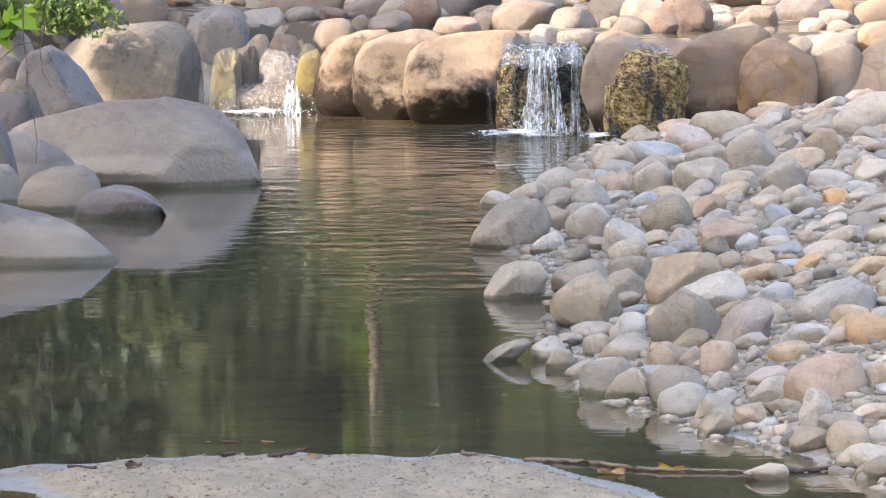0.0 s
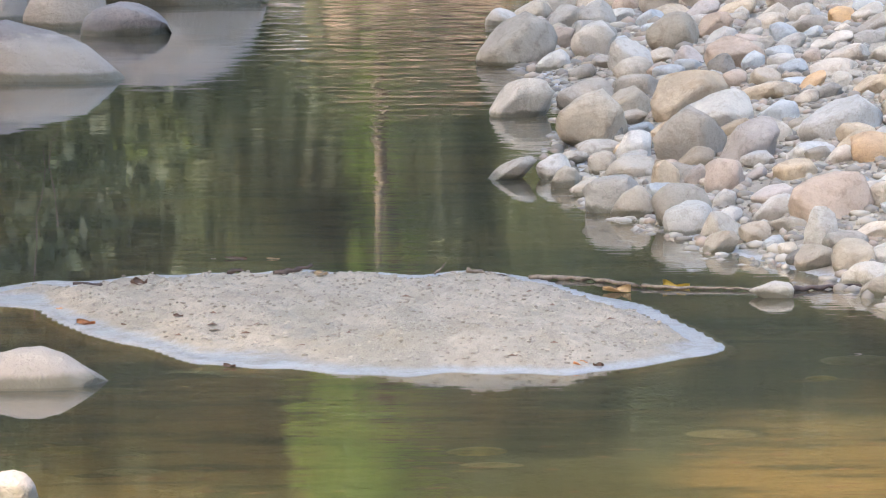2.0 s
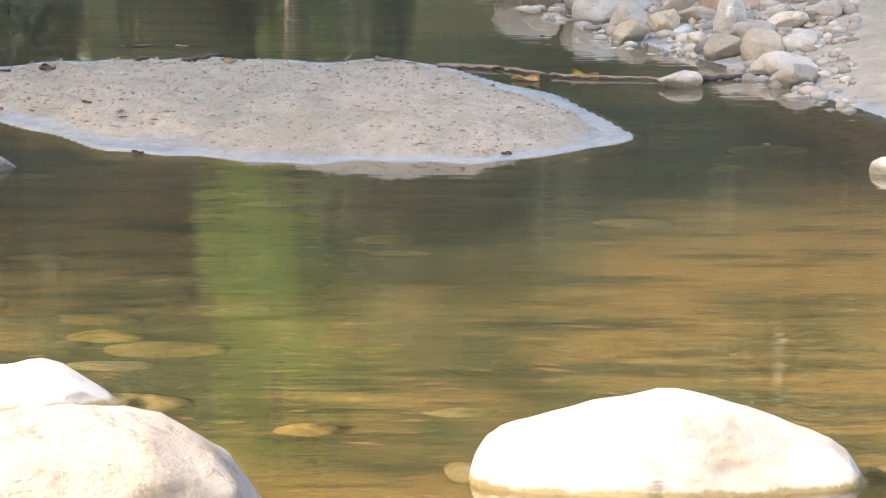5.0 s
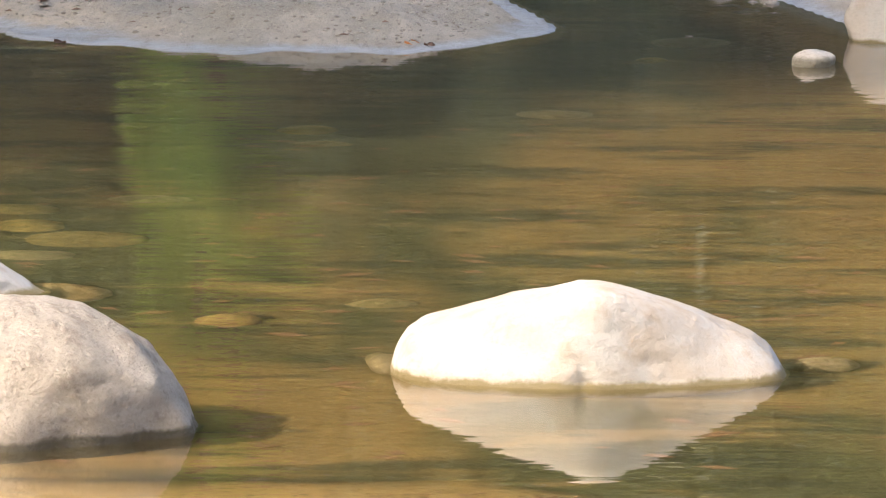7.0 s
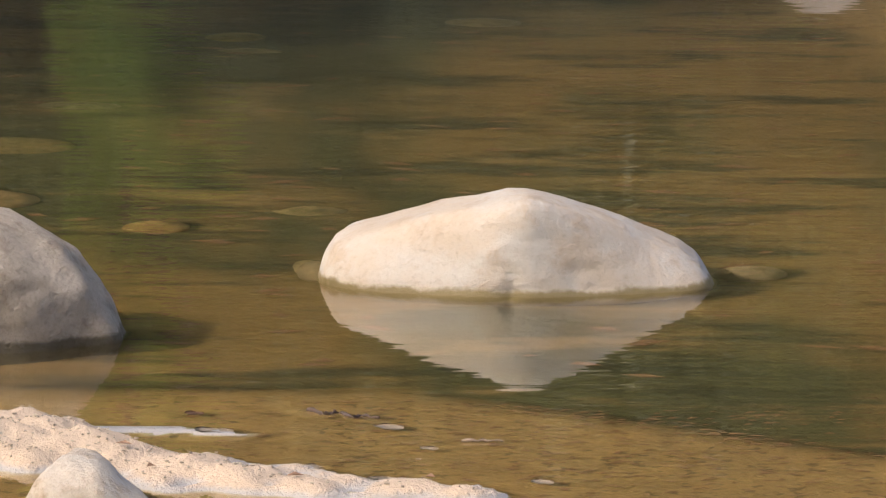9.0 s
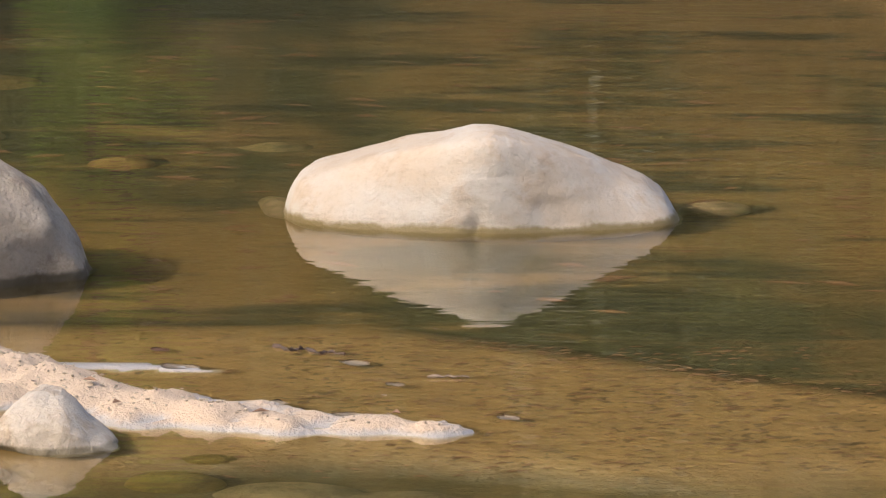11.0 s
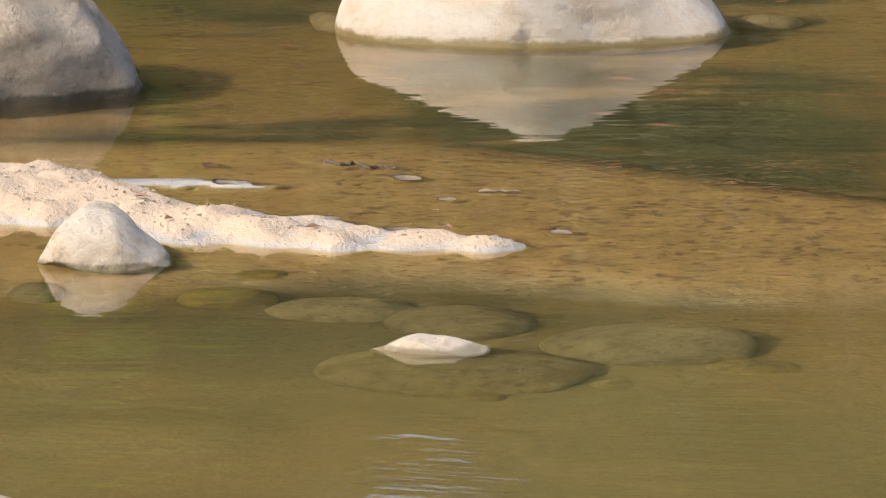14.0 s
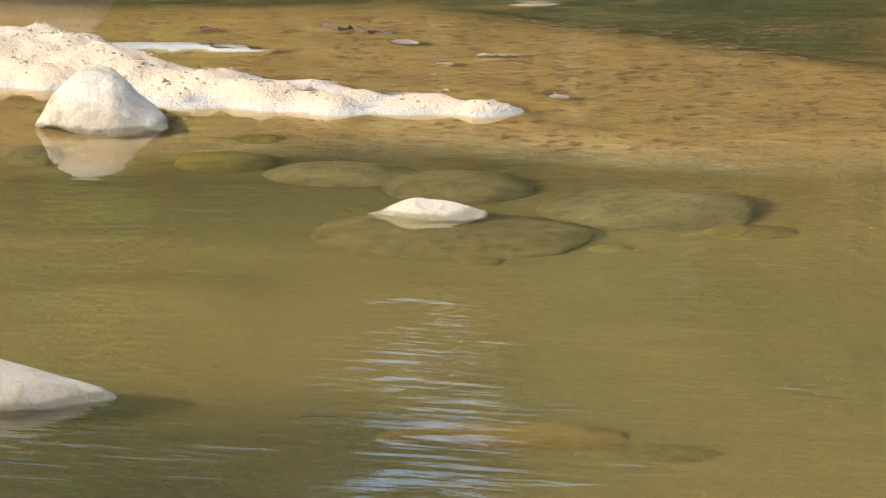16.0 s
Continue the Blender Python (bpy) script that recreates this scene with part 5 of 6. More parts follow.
boulder(1.50, 16.99, -0.05, 0.21, 0.16, 0.03, 0.2, 330, SUNK_TAN, "flat tan stone under water", "stones under water", "sunken_stone", n=2.0, rough=0.07, cuts=2, sub=4, bite=0.8)
boulder(0.29, 17.00, -0.06, 0.11, 0.28, 0.03, 0.2, 331, SUNK_TAN, "flat tan stone under water", "stones under water", "sunken_stone", n=2.0, rough=0.07, cuts=2, sub=4, bite=0.8)
boulder(0.51, 11.24, -0.10, 0.49, 0.17, 0.03, 0.2, 332, SUNK_TAN, "flat tan stone under water", "stones under water", "sunken_stone", n=2.0, rough=0.07, cuts=2, sub=4, bite=0.8)
boulder(0.80, 11.12, -0.16, 0.47, 0.21, 0.03, 0.2, 333, SUNK, "flat greenish stone under water", "stones under water", "sunken_stone", n=2.0, rough=0.07, cuts=2, sub=4, bite=0.8)
boulder(-1.25, 20.11, -0.13, 0.23, 0.16, 0.03, 0.2, 334, SUNK_DARK, "flat dark stone under water", "stones under water", "sunken_stone", n=2.0, rough=0.07, cuts=2, sub=4, bite=0.8)
boulder(-1.00, 19.83, -0.12, 0.57, 0.19, 0.03, 0.2, 335, SUNK_DARK, "flat dark stone under water", "stones under water", "sunken_stone", n=2.0, rough=0.07, cuts=2, sub=4, bite=0.8)
boulder(-0.94, 19.34, -0.13, 0.21, 0.16, 0.03, 0.2, 336, SUNK_DARK, "flat dark stone under water", "stones under water", "sunken_stone", n=2.0, rough=0.07, cuts=2, sub=4, bite=0.8)
boulder(-0.68, 19.26, -0.13, 0.31, 0.20, 0.03, 0.2, 337, SUNK_DARK, "flat dark stone under water", "stones under water", "sunken_stone", n=2.0, rough=0.07, cuts=2, sub=4, bite=0.8)
boulder(-1.38, 21.96, -0.14, 0.22, 0.16, 0.03, 0.2, 338, SUNK_DARK, "flat dark stone under water", "stones under water", "sunken_stone", n=2.0, rough=0.07, cuts=2, sub=4, bite=0.8)
boulder(-1.22, 21.15, -0.14, 0.23, 0.13, 0.03, 0.2, 339, SUNK_DARK, "flat dark stone under water", "stones under water", "sunken_stone", n=2.0, rough=0.07, cuts=2, sub=4, bite=0.8)
boulder(0.09, 21.75, -0.14, 0.25, 0.18, 0.03, 0.2, 340, SUNK_DARK, "flat dark stone under water", "stones under water", "sunken_stone", n=2.0, rough=0.07, cuts=2, sub=4, bite=0.8)
boulder(0.96, 22.17, -0.13, 0.28, 0.16, 0.03, 0.2, 341, SUNK_DARK, "flat dark stone under water", "stones under water", "sunken_stone", n=2.0, rough=0.07, cuts=2, sub=4, bite=0.8)

# ---- gravel bank ----
cobble(2.10, 47.39, 0.18, 0.50, 0.39, 0.24, 0.08, 1, C_GREY, roll=5)
cobble(1.78, 46.10, 0.16, 0.41, 0.31, 0.24, 0.08, 2, C_PINK, roll=-18)
cobble(1.24, 45.45, 0.08, 0.33, 0.25, 0.20, 0.07, 3, C_TAN, roll=-12)
cobble(1.55, 45.62, 0.13, 0.39, 0.30, 0.16, 0.06, 4, C_BLUE, roll=10)
cobble(1.60, 44.25, 0.16, 0.26, 0.20, 0.11, 0.04, 5, C_GREY, roll=7)
cobble(1.87, 44.12, 0.21, 0.35, 0.27, 0.14, 0.05, 6, C_TAN, roll=-1)
cobble(2.11, 42.49, 0.27, 0.36, 0.28, 0.28, 0.08, 7, C_TAN, roll=-33)
cobble(2.56, 42.63, 0.33, 0.30, 0.23, 0.22, 0.08, 8, C_TAN, roll=-5)
cobble(2.40, 41.97, 0.31, 0.36, 0.28, 0.15, 0.05, 9, C_TAN, roll=-19)
cobble(2.76, 45.36, 0.32, 0.31, 0.24, 0.18, 0.06, 10, C_GREY, roll=7)
cobble(2.52, 46.09, 0.28, 0.30, 0.23, 0.12, 0.04, 11, C_PINK, roll=-31)
cobble(3.05, 44.99, 0.36, 0.56, 0.43, 0.28, 0.08, 12, C_TAN, roll=-24)
cobble(2.93, 41.52, 0.37, 0.29, 0.23, 0.10, 0.04, 13, C_DARK, roll=-27)
cobble(2.79, 39.92, 0.35, 0.33, 0.26, 0.16, 0.06, 14, C_WHITE, roll=-11)
cobble(1.72, 41.64, 0.20, 0.38, 0.29, 0.21, 0.07, 15, C_GREY, roll=-4)
cobble(1.41, 42.07, 0.15, 0.30, 0.23, 0.20, 0.07, 16, C_TAN, roll=-19)
cobble(2.19, 40.25, 0.28, 0.31, 0.24, 0.22, 0.08, 17, C_TAN, roll=-10)
cobble(1.95, 40.82, 0.24, 0.30, 0.23, 0.14, 0.05, 18, C_GREY, roll=0)
cobble(2.66, 41.51, 0.34, 0.22, 0.17, 0.11, 0.04, 19, C_GREY, roll=-28)
cobble(2.48, 39.96, 0.31, 0.31, 0.24, 0.13, 0.05, 20, C_GREY, roll=2)
cobble(1.44, 47.97, 0.06, 0.17, 0.13, 0.08, 0.03, 21, C_ORANGE, roll=-19)
cobble(0.78, 43.59, 0.04, 0.31, 0.24, 0.19, 0.07, 22, C_GREY, roll=-34)
cobble(0.56, 43.18, 0.01, 0.25, 0.20, 0.13, 0.04, 23, C_GREY, "grey stone standing in the pool beside the bank", roll=-21)
cobble(0.34, 42.91, -0.00, 0.25, 0.19, 0.12, 0.04, 24, C_GREY, "grey stone standing in the pool beside the bank", roll=-8)
cobble(0.79, 41.53, 0.04, 0.27, 0.21, 0.20, 0.07, 25, C_GREY, roll=-17)
cobble(0.97, 41.34, 0.07, 0.25, 0.19, 0.19, 0.07, 26, C_GREY, roll=-23)
cobble(0.90, 39.16, 0.06, 0.30, 0.23, 0.22, 0.08, 27, C_GREY, roll=-10)
cobble(0.41, 39.35, -0.00, 0.55, 0.42, 0.29, 0.08, 28, C_GREY, "grey stone standing in the pool beside the bank", roll=-24)
cobble(0.71, 40.77, 0.03, 0.18, 0.14, 0.13, 0.04, 29, C_GREY, "grey stone standing in the pool beside the bank", roll=-30)
cobble(0.62, 38.75, 0.01, 0.25, 0.20, 0.10, 0.03, 30, C_WHITE, "grey stone standing in the pool beside the bank", roll=-26)
cobble(0.98, 45.86, 0.03, 0.21, 0.16, 0.09, 0.03, 31, C_GREY, roll=5)
cobble(1.19, 42.37, 0.11, 0.19, 0.15, 0.17, 0.06, 32, C_PINK, roll=5)
cobble(1.10, 44.03, 0.08, 0.14, 0.11, 0.11, 0.04, 33, C_BLUE, roll=-6)
cobble(1.38, 38.71, 0.14, 0.32, 0.25, 0.22, 0.08, 34, C_GREY, roll=-26)
cobble(1.07, 37.68, 0.08, 0.29, 0.22, 0.22, 0.08, 35, C_GREY, roll=-26)
cobble(1.67, 39.16, 0.19, 0.25, 0.19, 0.15, 0.05, 36, C_PINK, roll=-34)
cobble(1.64, 40.76, 0.19, 0.28, 0.21, 0.10, 0.04, 37, C_PINK, roll=-34)
cobble(1.86, 39.85, 0.22, 0.12, 0.09, 0.10, 0.03, 38, C_WHITE, roll=-21)
cobble(2.05, 39.46, 0.25, 0.21, 0.16, 0.11, 0.04, 39, C_GREY, roll=-21)
cobble(2.21, 38.85, 0.28, 0.21, 0.16, 0.13, 0.04, 40, C_GREY, roll=-24)
cobble(2.19, 38.60, 0.27, 0.10, 0.07, 0.08, 0.03, 41, C_PINK, roll=-24)
cobble(2.43, 38.64, 0.30, 0.17, 0.13, 0.11, 0.04, 42, C_ORANGE, roll=-16)
cobble(2.62, 37.77, 0.32, 0.36, 0.28, 0.10, 0.04, 43, C_TAN, roll=-14)
cobble(1.09, 37.23, 0.08, 0.23, 0.17, 0.12, 0.04, 44, C_GREY, roll=-22)
cobble(1.29, 36.89, 0.11, 0.20, 0.15, 0.07, 0.03, 45, C_BLUE, roll=0)
cobble(1.42, 37.34, 0.13, 0.21, 0.16, 0.13, 0.05, 46, C_PINK, roll=9)
cobble(1.68, 36.67, 0.17, 0.37, 0.29, 0.19, 0.07, 47, C_PINK, roll=6)
cobble(1.58, 36.20, 0.15, 0.16, 0.12, 0.14, 0.05, 48, C_DARK, roll=-21)
cobble(1.77, 36.37, 0.19, 0.15, 0.12, 0.10, 0.04, 49, C_BLUE, roll=-23)
cobble(1.93, 36.20, 0.21, 0.19, 0.14, 0.09, 0.03, 50, C_GREY, roll=10)
cobble(2.29, 35.77, 0.27, 0.28, 0.21, 0.10, 0.03, 51, C_TAN, roll=-22)
cobble(2.09, 36.24, 0.24, 0.14, 0.11, 0.08, 0.03, 52, C_PINK, roll=-10)
cobble(2.16, 35.23, 0.24, 0.27, 0.21, 0.10, 0.03, 53, C_TAN, roll=-15)
cobble(2.00, 34.55, 0.22, 0.22, 0.17, 0.07, 0.03, 54, C_ORANGE, roll=-33)
cobble(2.16, 34.27, 0.25, 0.12, 0.09, 0.09, 0.03, 55, C_WHITE, roll=-11)
cobble(1.62, 35.57, 0.15, 0.16, 0.12, 0.10, 0.03, 56, C_PINK, roll=-8)
cobble(1.77, 35.25, 0.18, 0.21, 0.16, 0.11, 0.04, 57, C_TAN, roll=-24)
cobble(1.31, 34.09, 0.11, 0.45, 0.35, 0.26, 0.08, 58, C_TAN, roll=-25)
cobble(1.41, 33.10, 0.13, 0.40, 0.31, 0.18, 0.06, 59, C_WHITE, roll=-18)
cobble(1.21, 31.65, 0.08, 0.37, 0.29, 0.27, 0.08, 60, C_TAN, roll=-30)
cobble(1.98, 31.62, 0.21, 0.45, 0.34, 0.19, 0.07, 61, C_WHITE, roll=-13)
cobble(1.74, 34.32, 0.18, 0.36, 0.28, 0.09, 0.03, 62, C_TAN, roll=-15)
cobble(1.72, 32.76, 0.18, 0.22, 0.17, 0.13, 0.05, 63, C_BLUE, roll=4)
cobble(1.65, 31.82, 0.16, 0.20, 0.16, 0.13, 0.05, 64, C_GREY, roll=3)
cobble(1.49, 31.17, 0.13, 0.39, 0.30, 0.18, 0.06, 65, C_PINK, roll=-34)
cobble(2.09, 30.26, 0.22, 0.30, 0.23, 0.13, 0.05, 66, C_ORANGE, roll=4)
cobble(2.04, 31.29, 0.22, 0.21, 0.16, 0.09, 0.03, 67, C_TAN, roll=9)
cobble(1.78, 30.90, 0.17, 0.27, 0.21, 0.08, 0.03, 68, C_WHITE, roll=-13)
cobble(0.41, 35.44, -0.00, 0.40, 0.31, 0.22, 0.08, 69, C_GREY, "grey stone standing in the pool beside the bank", roll=-30)
cobble(0.77, 35.68, 0.01, 0.34, 0.26, 0.17, 0.06, 70, C_TAN, roll=-15)
cobble(0.75, 33.41, 0.02, 0.39, 0.30, 0.28, 0.08, 71, C_GREY, roll=-12)
cobble(0.97, 34.61, 0.05, 0.30, 0.23, 0.17, 0.06, 72, C_GREY, roll=-15)
cobble(1.08, 35.79, 0.06, 0.31, 0.24, 0.15, 0.05, 73, C_TAN, roll=-4)
cobble(1.29, 35.28, 0.10, 0.17, 0.13, 0.08, 0.03, 74, C_WHITE, roll=10)
cobble(0.80, 33.42, 0.03, 0.25, 0.19, 0.14, 0.05, 75, C_GREY, roll=-14)
cobble(0.94, 32.21, 0.04, 0.23, 0.17, 0.15, 0.05, 76, C_WHITE, roll=-23)
cobble(0.78, 32.67, 0.02, 0.25, 0.20, 0.09, 0.03, 77, C_GREY, roll=-4)
cobble(0.77, 31.76, 0.01, 0.15, 0.11, 0.12, 0.04, 78, C_GREY, roll=-4)
cobble(0.88, 31.36, 0.03, 0.31, 0.24, 0.11, 0.04, 79, C_GREY, roll=-23)
cobble(0.30, 31.64, -0.00, 0.30, 0.23, 0.09, 0.03, 80, C_GREY, "grey stone standing in the pool beside the bank", roll=-31)
cobble(0.52, 31.62, -0.00, 0.18, 0.14, 0.12, 0.04, 81, C_GREY, "grey stone standing in the pool beside the bank", roll=-18)
cobble(0.57, 31.16, -0.00, 0.16, 0.12, 0.10, 0.04, 82, C_GREY, roll=-33)
cobble(0.67, 30.71, -0.00, 0.18, 0.14, 0.09, 0.03, 83, C_GREY, roll=-12)
cobble(0.79, 29.92, -0.00, 0.31, 0.24, 0.18, 0.06, 84, C_GREY, roll=-9)
cobble(0.85, 29.68, -0.00, 0.25, 0.19, 0.12, 0.04, 85, C_GREY, roll=-33)
cobble(1.05, 30.48, 0.05, 0.14, 0.11, 0.15, 0.05, 86, C_TAN, roll=1)
cobble(1.23, 31.29, 0.08, 0.20, 0.16, 0.11, 0.04, 87, C_TAN, roll=-8)
cobble(1.09, 29.23, 0.01, 0.27, 0.21, 0.20, 0.07, 88, C_GREY, roll=-11)
cobble(1.10, 28.82, -0.00, 0.24, 0.18, 0.16, 0.06, 89, C_WHITE, roll=-10)
cobble(1.23, 28.53, 0.01, 0.20, 0.15, 0.13, 0.05, 90, C_WHITE, roll=3)
cobble(1.22, 28.04, -0.00, 0.18, 0.14, 0.10, 0.04, 91, C_GREY, roll=-34)
cobble(1.38, 28.24, 0.03, 0.15, 0.12, 0.09, 0.03, 92, C_TAN, roll=-6)
cobble(1.30, 29.50, 0.06, 0.13, 0.10, 0.08, 0.03, 93, C_GREY, roll=-32)
cobble(1.21, 30.48, 0.07, 0.15, 0.12, 0.10, 0.03, 94, C_PINK, roll=-23)
cobble(1.33, 30.08, 0.09, 0.21, 0.16, 0.15, 0.05, 95, C_PINK, roll=5)
cobble(1.49, 28.84, 0.07, 0.24, 0.19, 0.10, 0.04, 96, C_GREY, roll=-22)
cobble(1.75, 28.58, 0.10, 0.39, 0.30, 0.22, 0.08, 97, C_PINK, roll=-27)
cobble(1.66, 27.84, 0.05, 0.17, 0.13, 0.18, 0.06, 98, C_WHITE, roll=-19)
cobble(1.76, 27.12, 0.02, 0.20, 0.16, 0.14, 0.05, 99, C_GREY, roll=-5)
cobble(1.92, 27.16, 0.05, 0.19, 0.14, 0.09, 0.03, 100, C_GREY, roll=-12)
cobble(1.81, 26.64, 0.00, 0.33, 0.26, 0.11, 0.04, 101, C_WHITE, roll=-2)
cobble(1.60, 27.27, 0.01, 0.19, 0.15, 0.11, 0.04, 102, C_GREY, roll=-12)
cobble(1.50, 27.72, 0.02, 0.09, 0.07, 0.06, 0.02, 103, C_GREY, roll=-1)
cobble(1.53, 27.46, 0.01, 0.11, 0.09, 0.06, 0.02, 104, C_DARK, roll=-18)
cobble(1.45, 27.92, 0.02, 0.11, 0.09, 0.07, 0.02, 105, C_BLUE, roll=-5)
cobble(1.83, 26.24, -0.00, 0.22, 0.17, 0.09, 0.03, 106, C_GREY, roll=-28)
cobble(1.35, 26.25, -0.00, 0.19, 0.15, 0.07, 0.02, 107, C_WHITE, roll=3)
cobble(2.49, 36.91, 0.30, 0.21, 0.16, 0.08, 0.03, 108, C_GREY, roll=-11)
cobble(2.30, 37.01, 0.28, 0.21, 0.16, 0.08, 0.03, 109, C_TAN, roll=-16)
cobble(2.04, 37.32, 0.24, 0.21, 0.16, 0.08, 0.03, 110, C_GREY, roll=-32)
cobble(2.52, 35.62, 0.30, 0.24, 0.18, 0.09, 0.03, 111, C_GREY, roll=-7)
cobble(2.46, 34.61, 0.29, 0.20, 0.15, 0.07, 0.03, 112, C_TAN, roll=-29)
cobble(2.29, 33.50, 0.28, 0.25, 0.20, 0.10, 0.04, 113, C_TAN, roll=-21)
cobble(2.30, 32.07, 0.27, 0.15, 0.12, 0.11, 0.04, 114, C_GREY, roll=-13)
cobble(1.52, 30.84, 0.13, 0.18, 0.14, 0.08, 0.03, 115, C_GREY, roll=-2)
cobble(1.67, 30.10, 0.14, 0.23, 0.18, 0.10, 0.04, 116, C_TAN, roll=5)
cobble(2.02, 28.62, 0.15, 0.19, 0.15, 0.12, 0.04, 117, C_TAN, roll=-11)
cobble(1.89, 30.40, 0.19, 0.16, 0.12, 0.07, 0.02, 118, C_TAN, roll=-25)
cobble(1.63, 41.94, 0.19, 0.20, 0.15, 0.13, 0.05, 119, C_GREY, roll=-13)
cobble(1.87, 38.75, 0.22, 0.15, 0.11, 0.10, 0.04, 120, C_GREY, roll=-17)
cobble(2.03, 37.97, 0.24, 0.18, 0.14, 0.11, 0.04, 121, C_BLUE, roll=10)
cobble(1.27, 36.16, 0.10, 0.17, 0.13, 0.08, 0.03, 122, C_GREY, roll=0)
cobble(1.23, 31.89, 0.09, 0.21, 0.16, 0.08, 0.03, 123, C_TAN, roll=-29)
cobble(0.63, 32.46, -0.00, 0.18, 0.14, 0.07, 0.03, 124, C_GREY, roll=-15)
cobble(1.12, 45.49, 0.06, 0.17, 0.13, 0.08, 0.03, 125, C_GREY, roll=9)
cobble(2.05, 33.77, 0.24, 0.16, 0.12, 0.07, 0.03, 126, C_GREY, roll=-14)
cobble(1.72, 29.41, 0.12, 0.17, 0.13, 0.08, 0.03, 127, C_BLUE, roll=-15)


def filler(count, seed):
    """Smaller cobbles between the large ones."""
    g = np.random.RandomState(seed)
    kinds = (C_GREY, C_GREY, C_TAN, C_TAN, C_WHITE, C_PINK, C_BLUE, C_GREY, C_TAN)
    taken = [(o.location.x, o.location.y, o.scale.x / 2) for o in scene.objects if o.name.startswith("cobble")]
    made = tries = 0
    while made < count and tries < 9000:
        tries += 1
        y = g.uniform(25.4, 51)
        x = float(right_edge(y)) + g.uniform(0.0, 1) ** 0.8 * (4.0 * y / 50 + 0.35)
        if x > 0.078 * y:
            continue
        w = g.uniform(0.10, 0.24) * (1 if y < 40 else 1.35)
        if any((x - a) ** 2 + ((y - b) * 0.7) ** 2 < (0.75 * (w / 2 + r)) ** 2 for a, b, r in taken):
            continue
        taken.append((x, y, w / 2))
        h = w * g.uniform(0.4, 0.65)
        cobble(x, y, float(land(x, y)), w, w * g.uniform(0.6, 1.1), h * 0.75, h * 0.25, g.randint(900), (kinds if y < 42 else (C_GREY, C_TAN, C_PINK) * 3)[g.randint(9)], roll=g.uniform(-34, 14))
        made += 1


filler(230, 3)


def gravel(count, seed):
    """Pebbles too many to count, one mesh."""
    g = np.random.RandomState(seed)
    bv, bf = ball(1)
    bf = np.array(bf)
    y = g.uniform(25.0, 52, count)
    x = right_edge(y) + g.uniform(-0.12, 1, count) * (4.0 * y / 50 + 0.4)
    keep = x < 0.08 * y
    x, y = x[keep], y[keep]
    s = (0.008 + 0.042 * g.uniform(0, 1, len(x)) ** 1.8) * np.where(y > 38, 1.4, 1)
    form = g.uniform(0.6, 1.2, (len(x), 3)) * np.array([1, 1, 0.6])
    pts = bv[None] * form[:, None] * s[:, None, None] * (1 + 0.12 * np.sin(bv[None] * 5 + g.uniform(0, 6, (len(x), 1, 1))))
    pts += np.stack([x, y, land(x, y) + s * 0.15], -1)[:, None]
    faces = (bf[None] + (np.arange(len(x)) * len(bv))[:, None, None]).reshape(-1, 3)
    mesh = bpy.data.meshes.new("gravel")
    mesh.from_pydata(pts.reshape(-1, 3).tolist(), [], faces.tolist())
    mesh.polygons.foreach_set("use_smooth", [True] * len(mesh.polygons))
    n = Nodes("gravel_stones")
    isl = n.add("NewGeometry").outputs["Random Per Island"]
    tone = n.mix(n.span(isl, 0.2, 0.8), (0.19, 0.16, 0.13), (0.35, 0.305, 0.25))
    n.set(Base_Color=n.mix(n.span(n.maths("FRACT", n.maths("MULTIPLY", isl, 9.7)), 0.6, 1), tone, (0.30, 0.225, 0.17)), Roughness=0.85)
    tagged(link("gravel", mesh, n.mat), "mixed grey and tan pebbles between the cobbles", "gravel", kind="stuff")


gravel(17000, 5)


def crumbs(count, seed):
    """Grit and crumbs of sand on the two bars, one mesh."""
    g = np.random.RandomState(seed)
    bv, bf = ball(1)
    bf = np.array(bf)
    far = g.uniform(0, 1, count) < 0.7
    x = np.where(far, g.uniform(-2.0, 1.1, count), g.uniform(-1.2, 0.7, count))
    y = np.where(far, g.uniform(23.4, 27.4, count), g.uniform(13.7, 15.0, count))
    z = land(x, y)
    keep = z > 0.02
    x, y, z = x[keep], y[keep], z[keep]
    s = g.uniform(0.002, 0.007, len(x)) * np.where(y > 20, 1.2, 0.7)
    form = g.uniform(0.6, 1.5, (len(x), 3)) * np.array([1.2, 1, 0.6])
    pts = bv[None] * (form * s[:, None])[:, None] + np.stack([x, y, z + s * 0.2], -1)[:, None]
    faces = (bf[None] + (np.arange(len(x)) * len(bv))[:, None, None]).reshape(-1, 3)
    mesh = bpy.data.meshes.new("grit")
    mesh.from_pydata(pts.reshape(-1, 3).tolist(), [], faces.tolist())
    n = Nodes("sand_grit")
    isl = n.add("NewGeometry").outputs["Random Per Island"]
    n.set(Base_Color=n.mix(n.span(isl, 0.3, 0.9), (0.21, 0.172, 0.13), (0.33, 0.28, 0.22)), Roughness=0.9)
    tagged(link("grit", mesh, n.mat), "coarse grit scattered on the sandbars", "grit", kind="stuff")


crumbs(11000, 6)


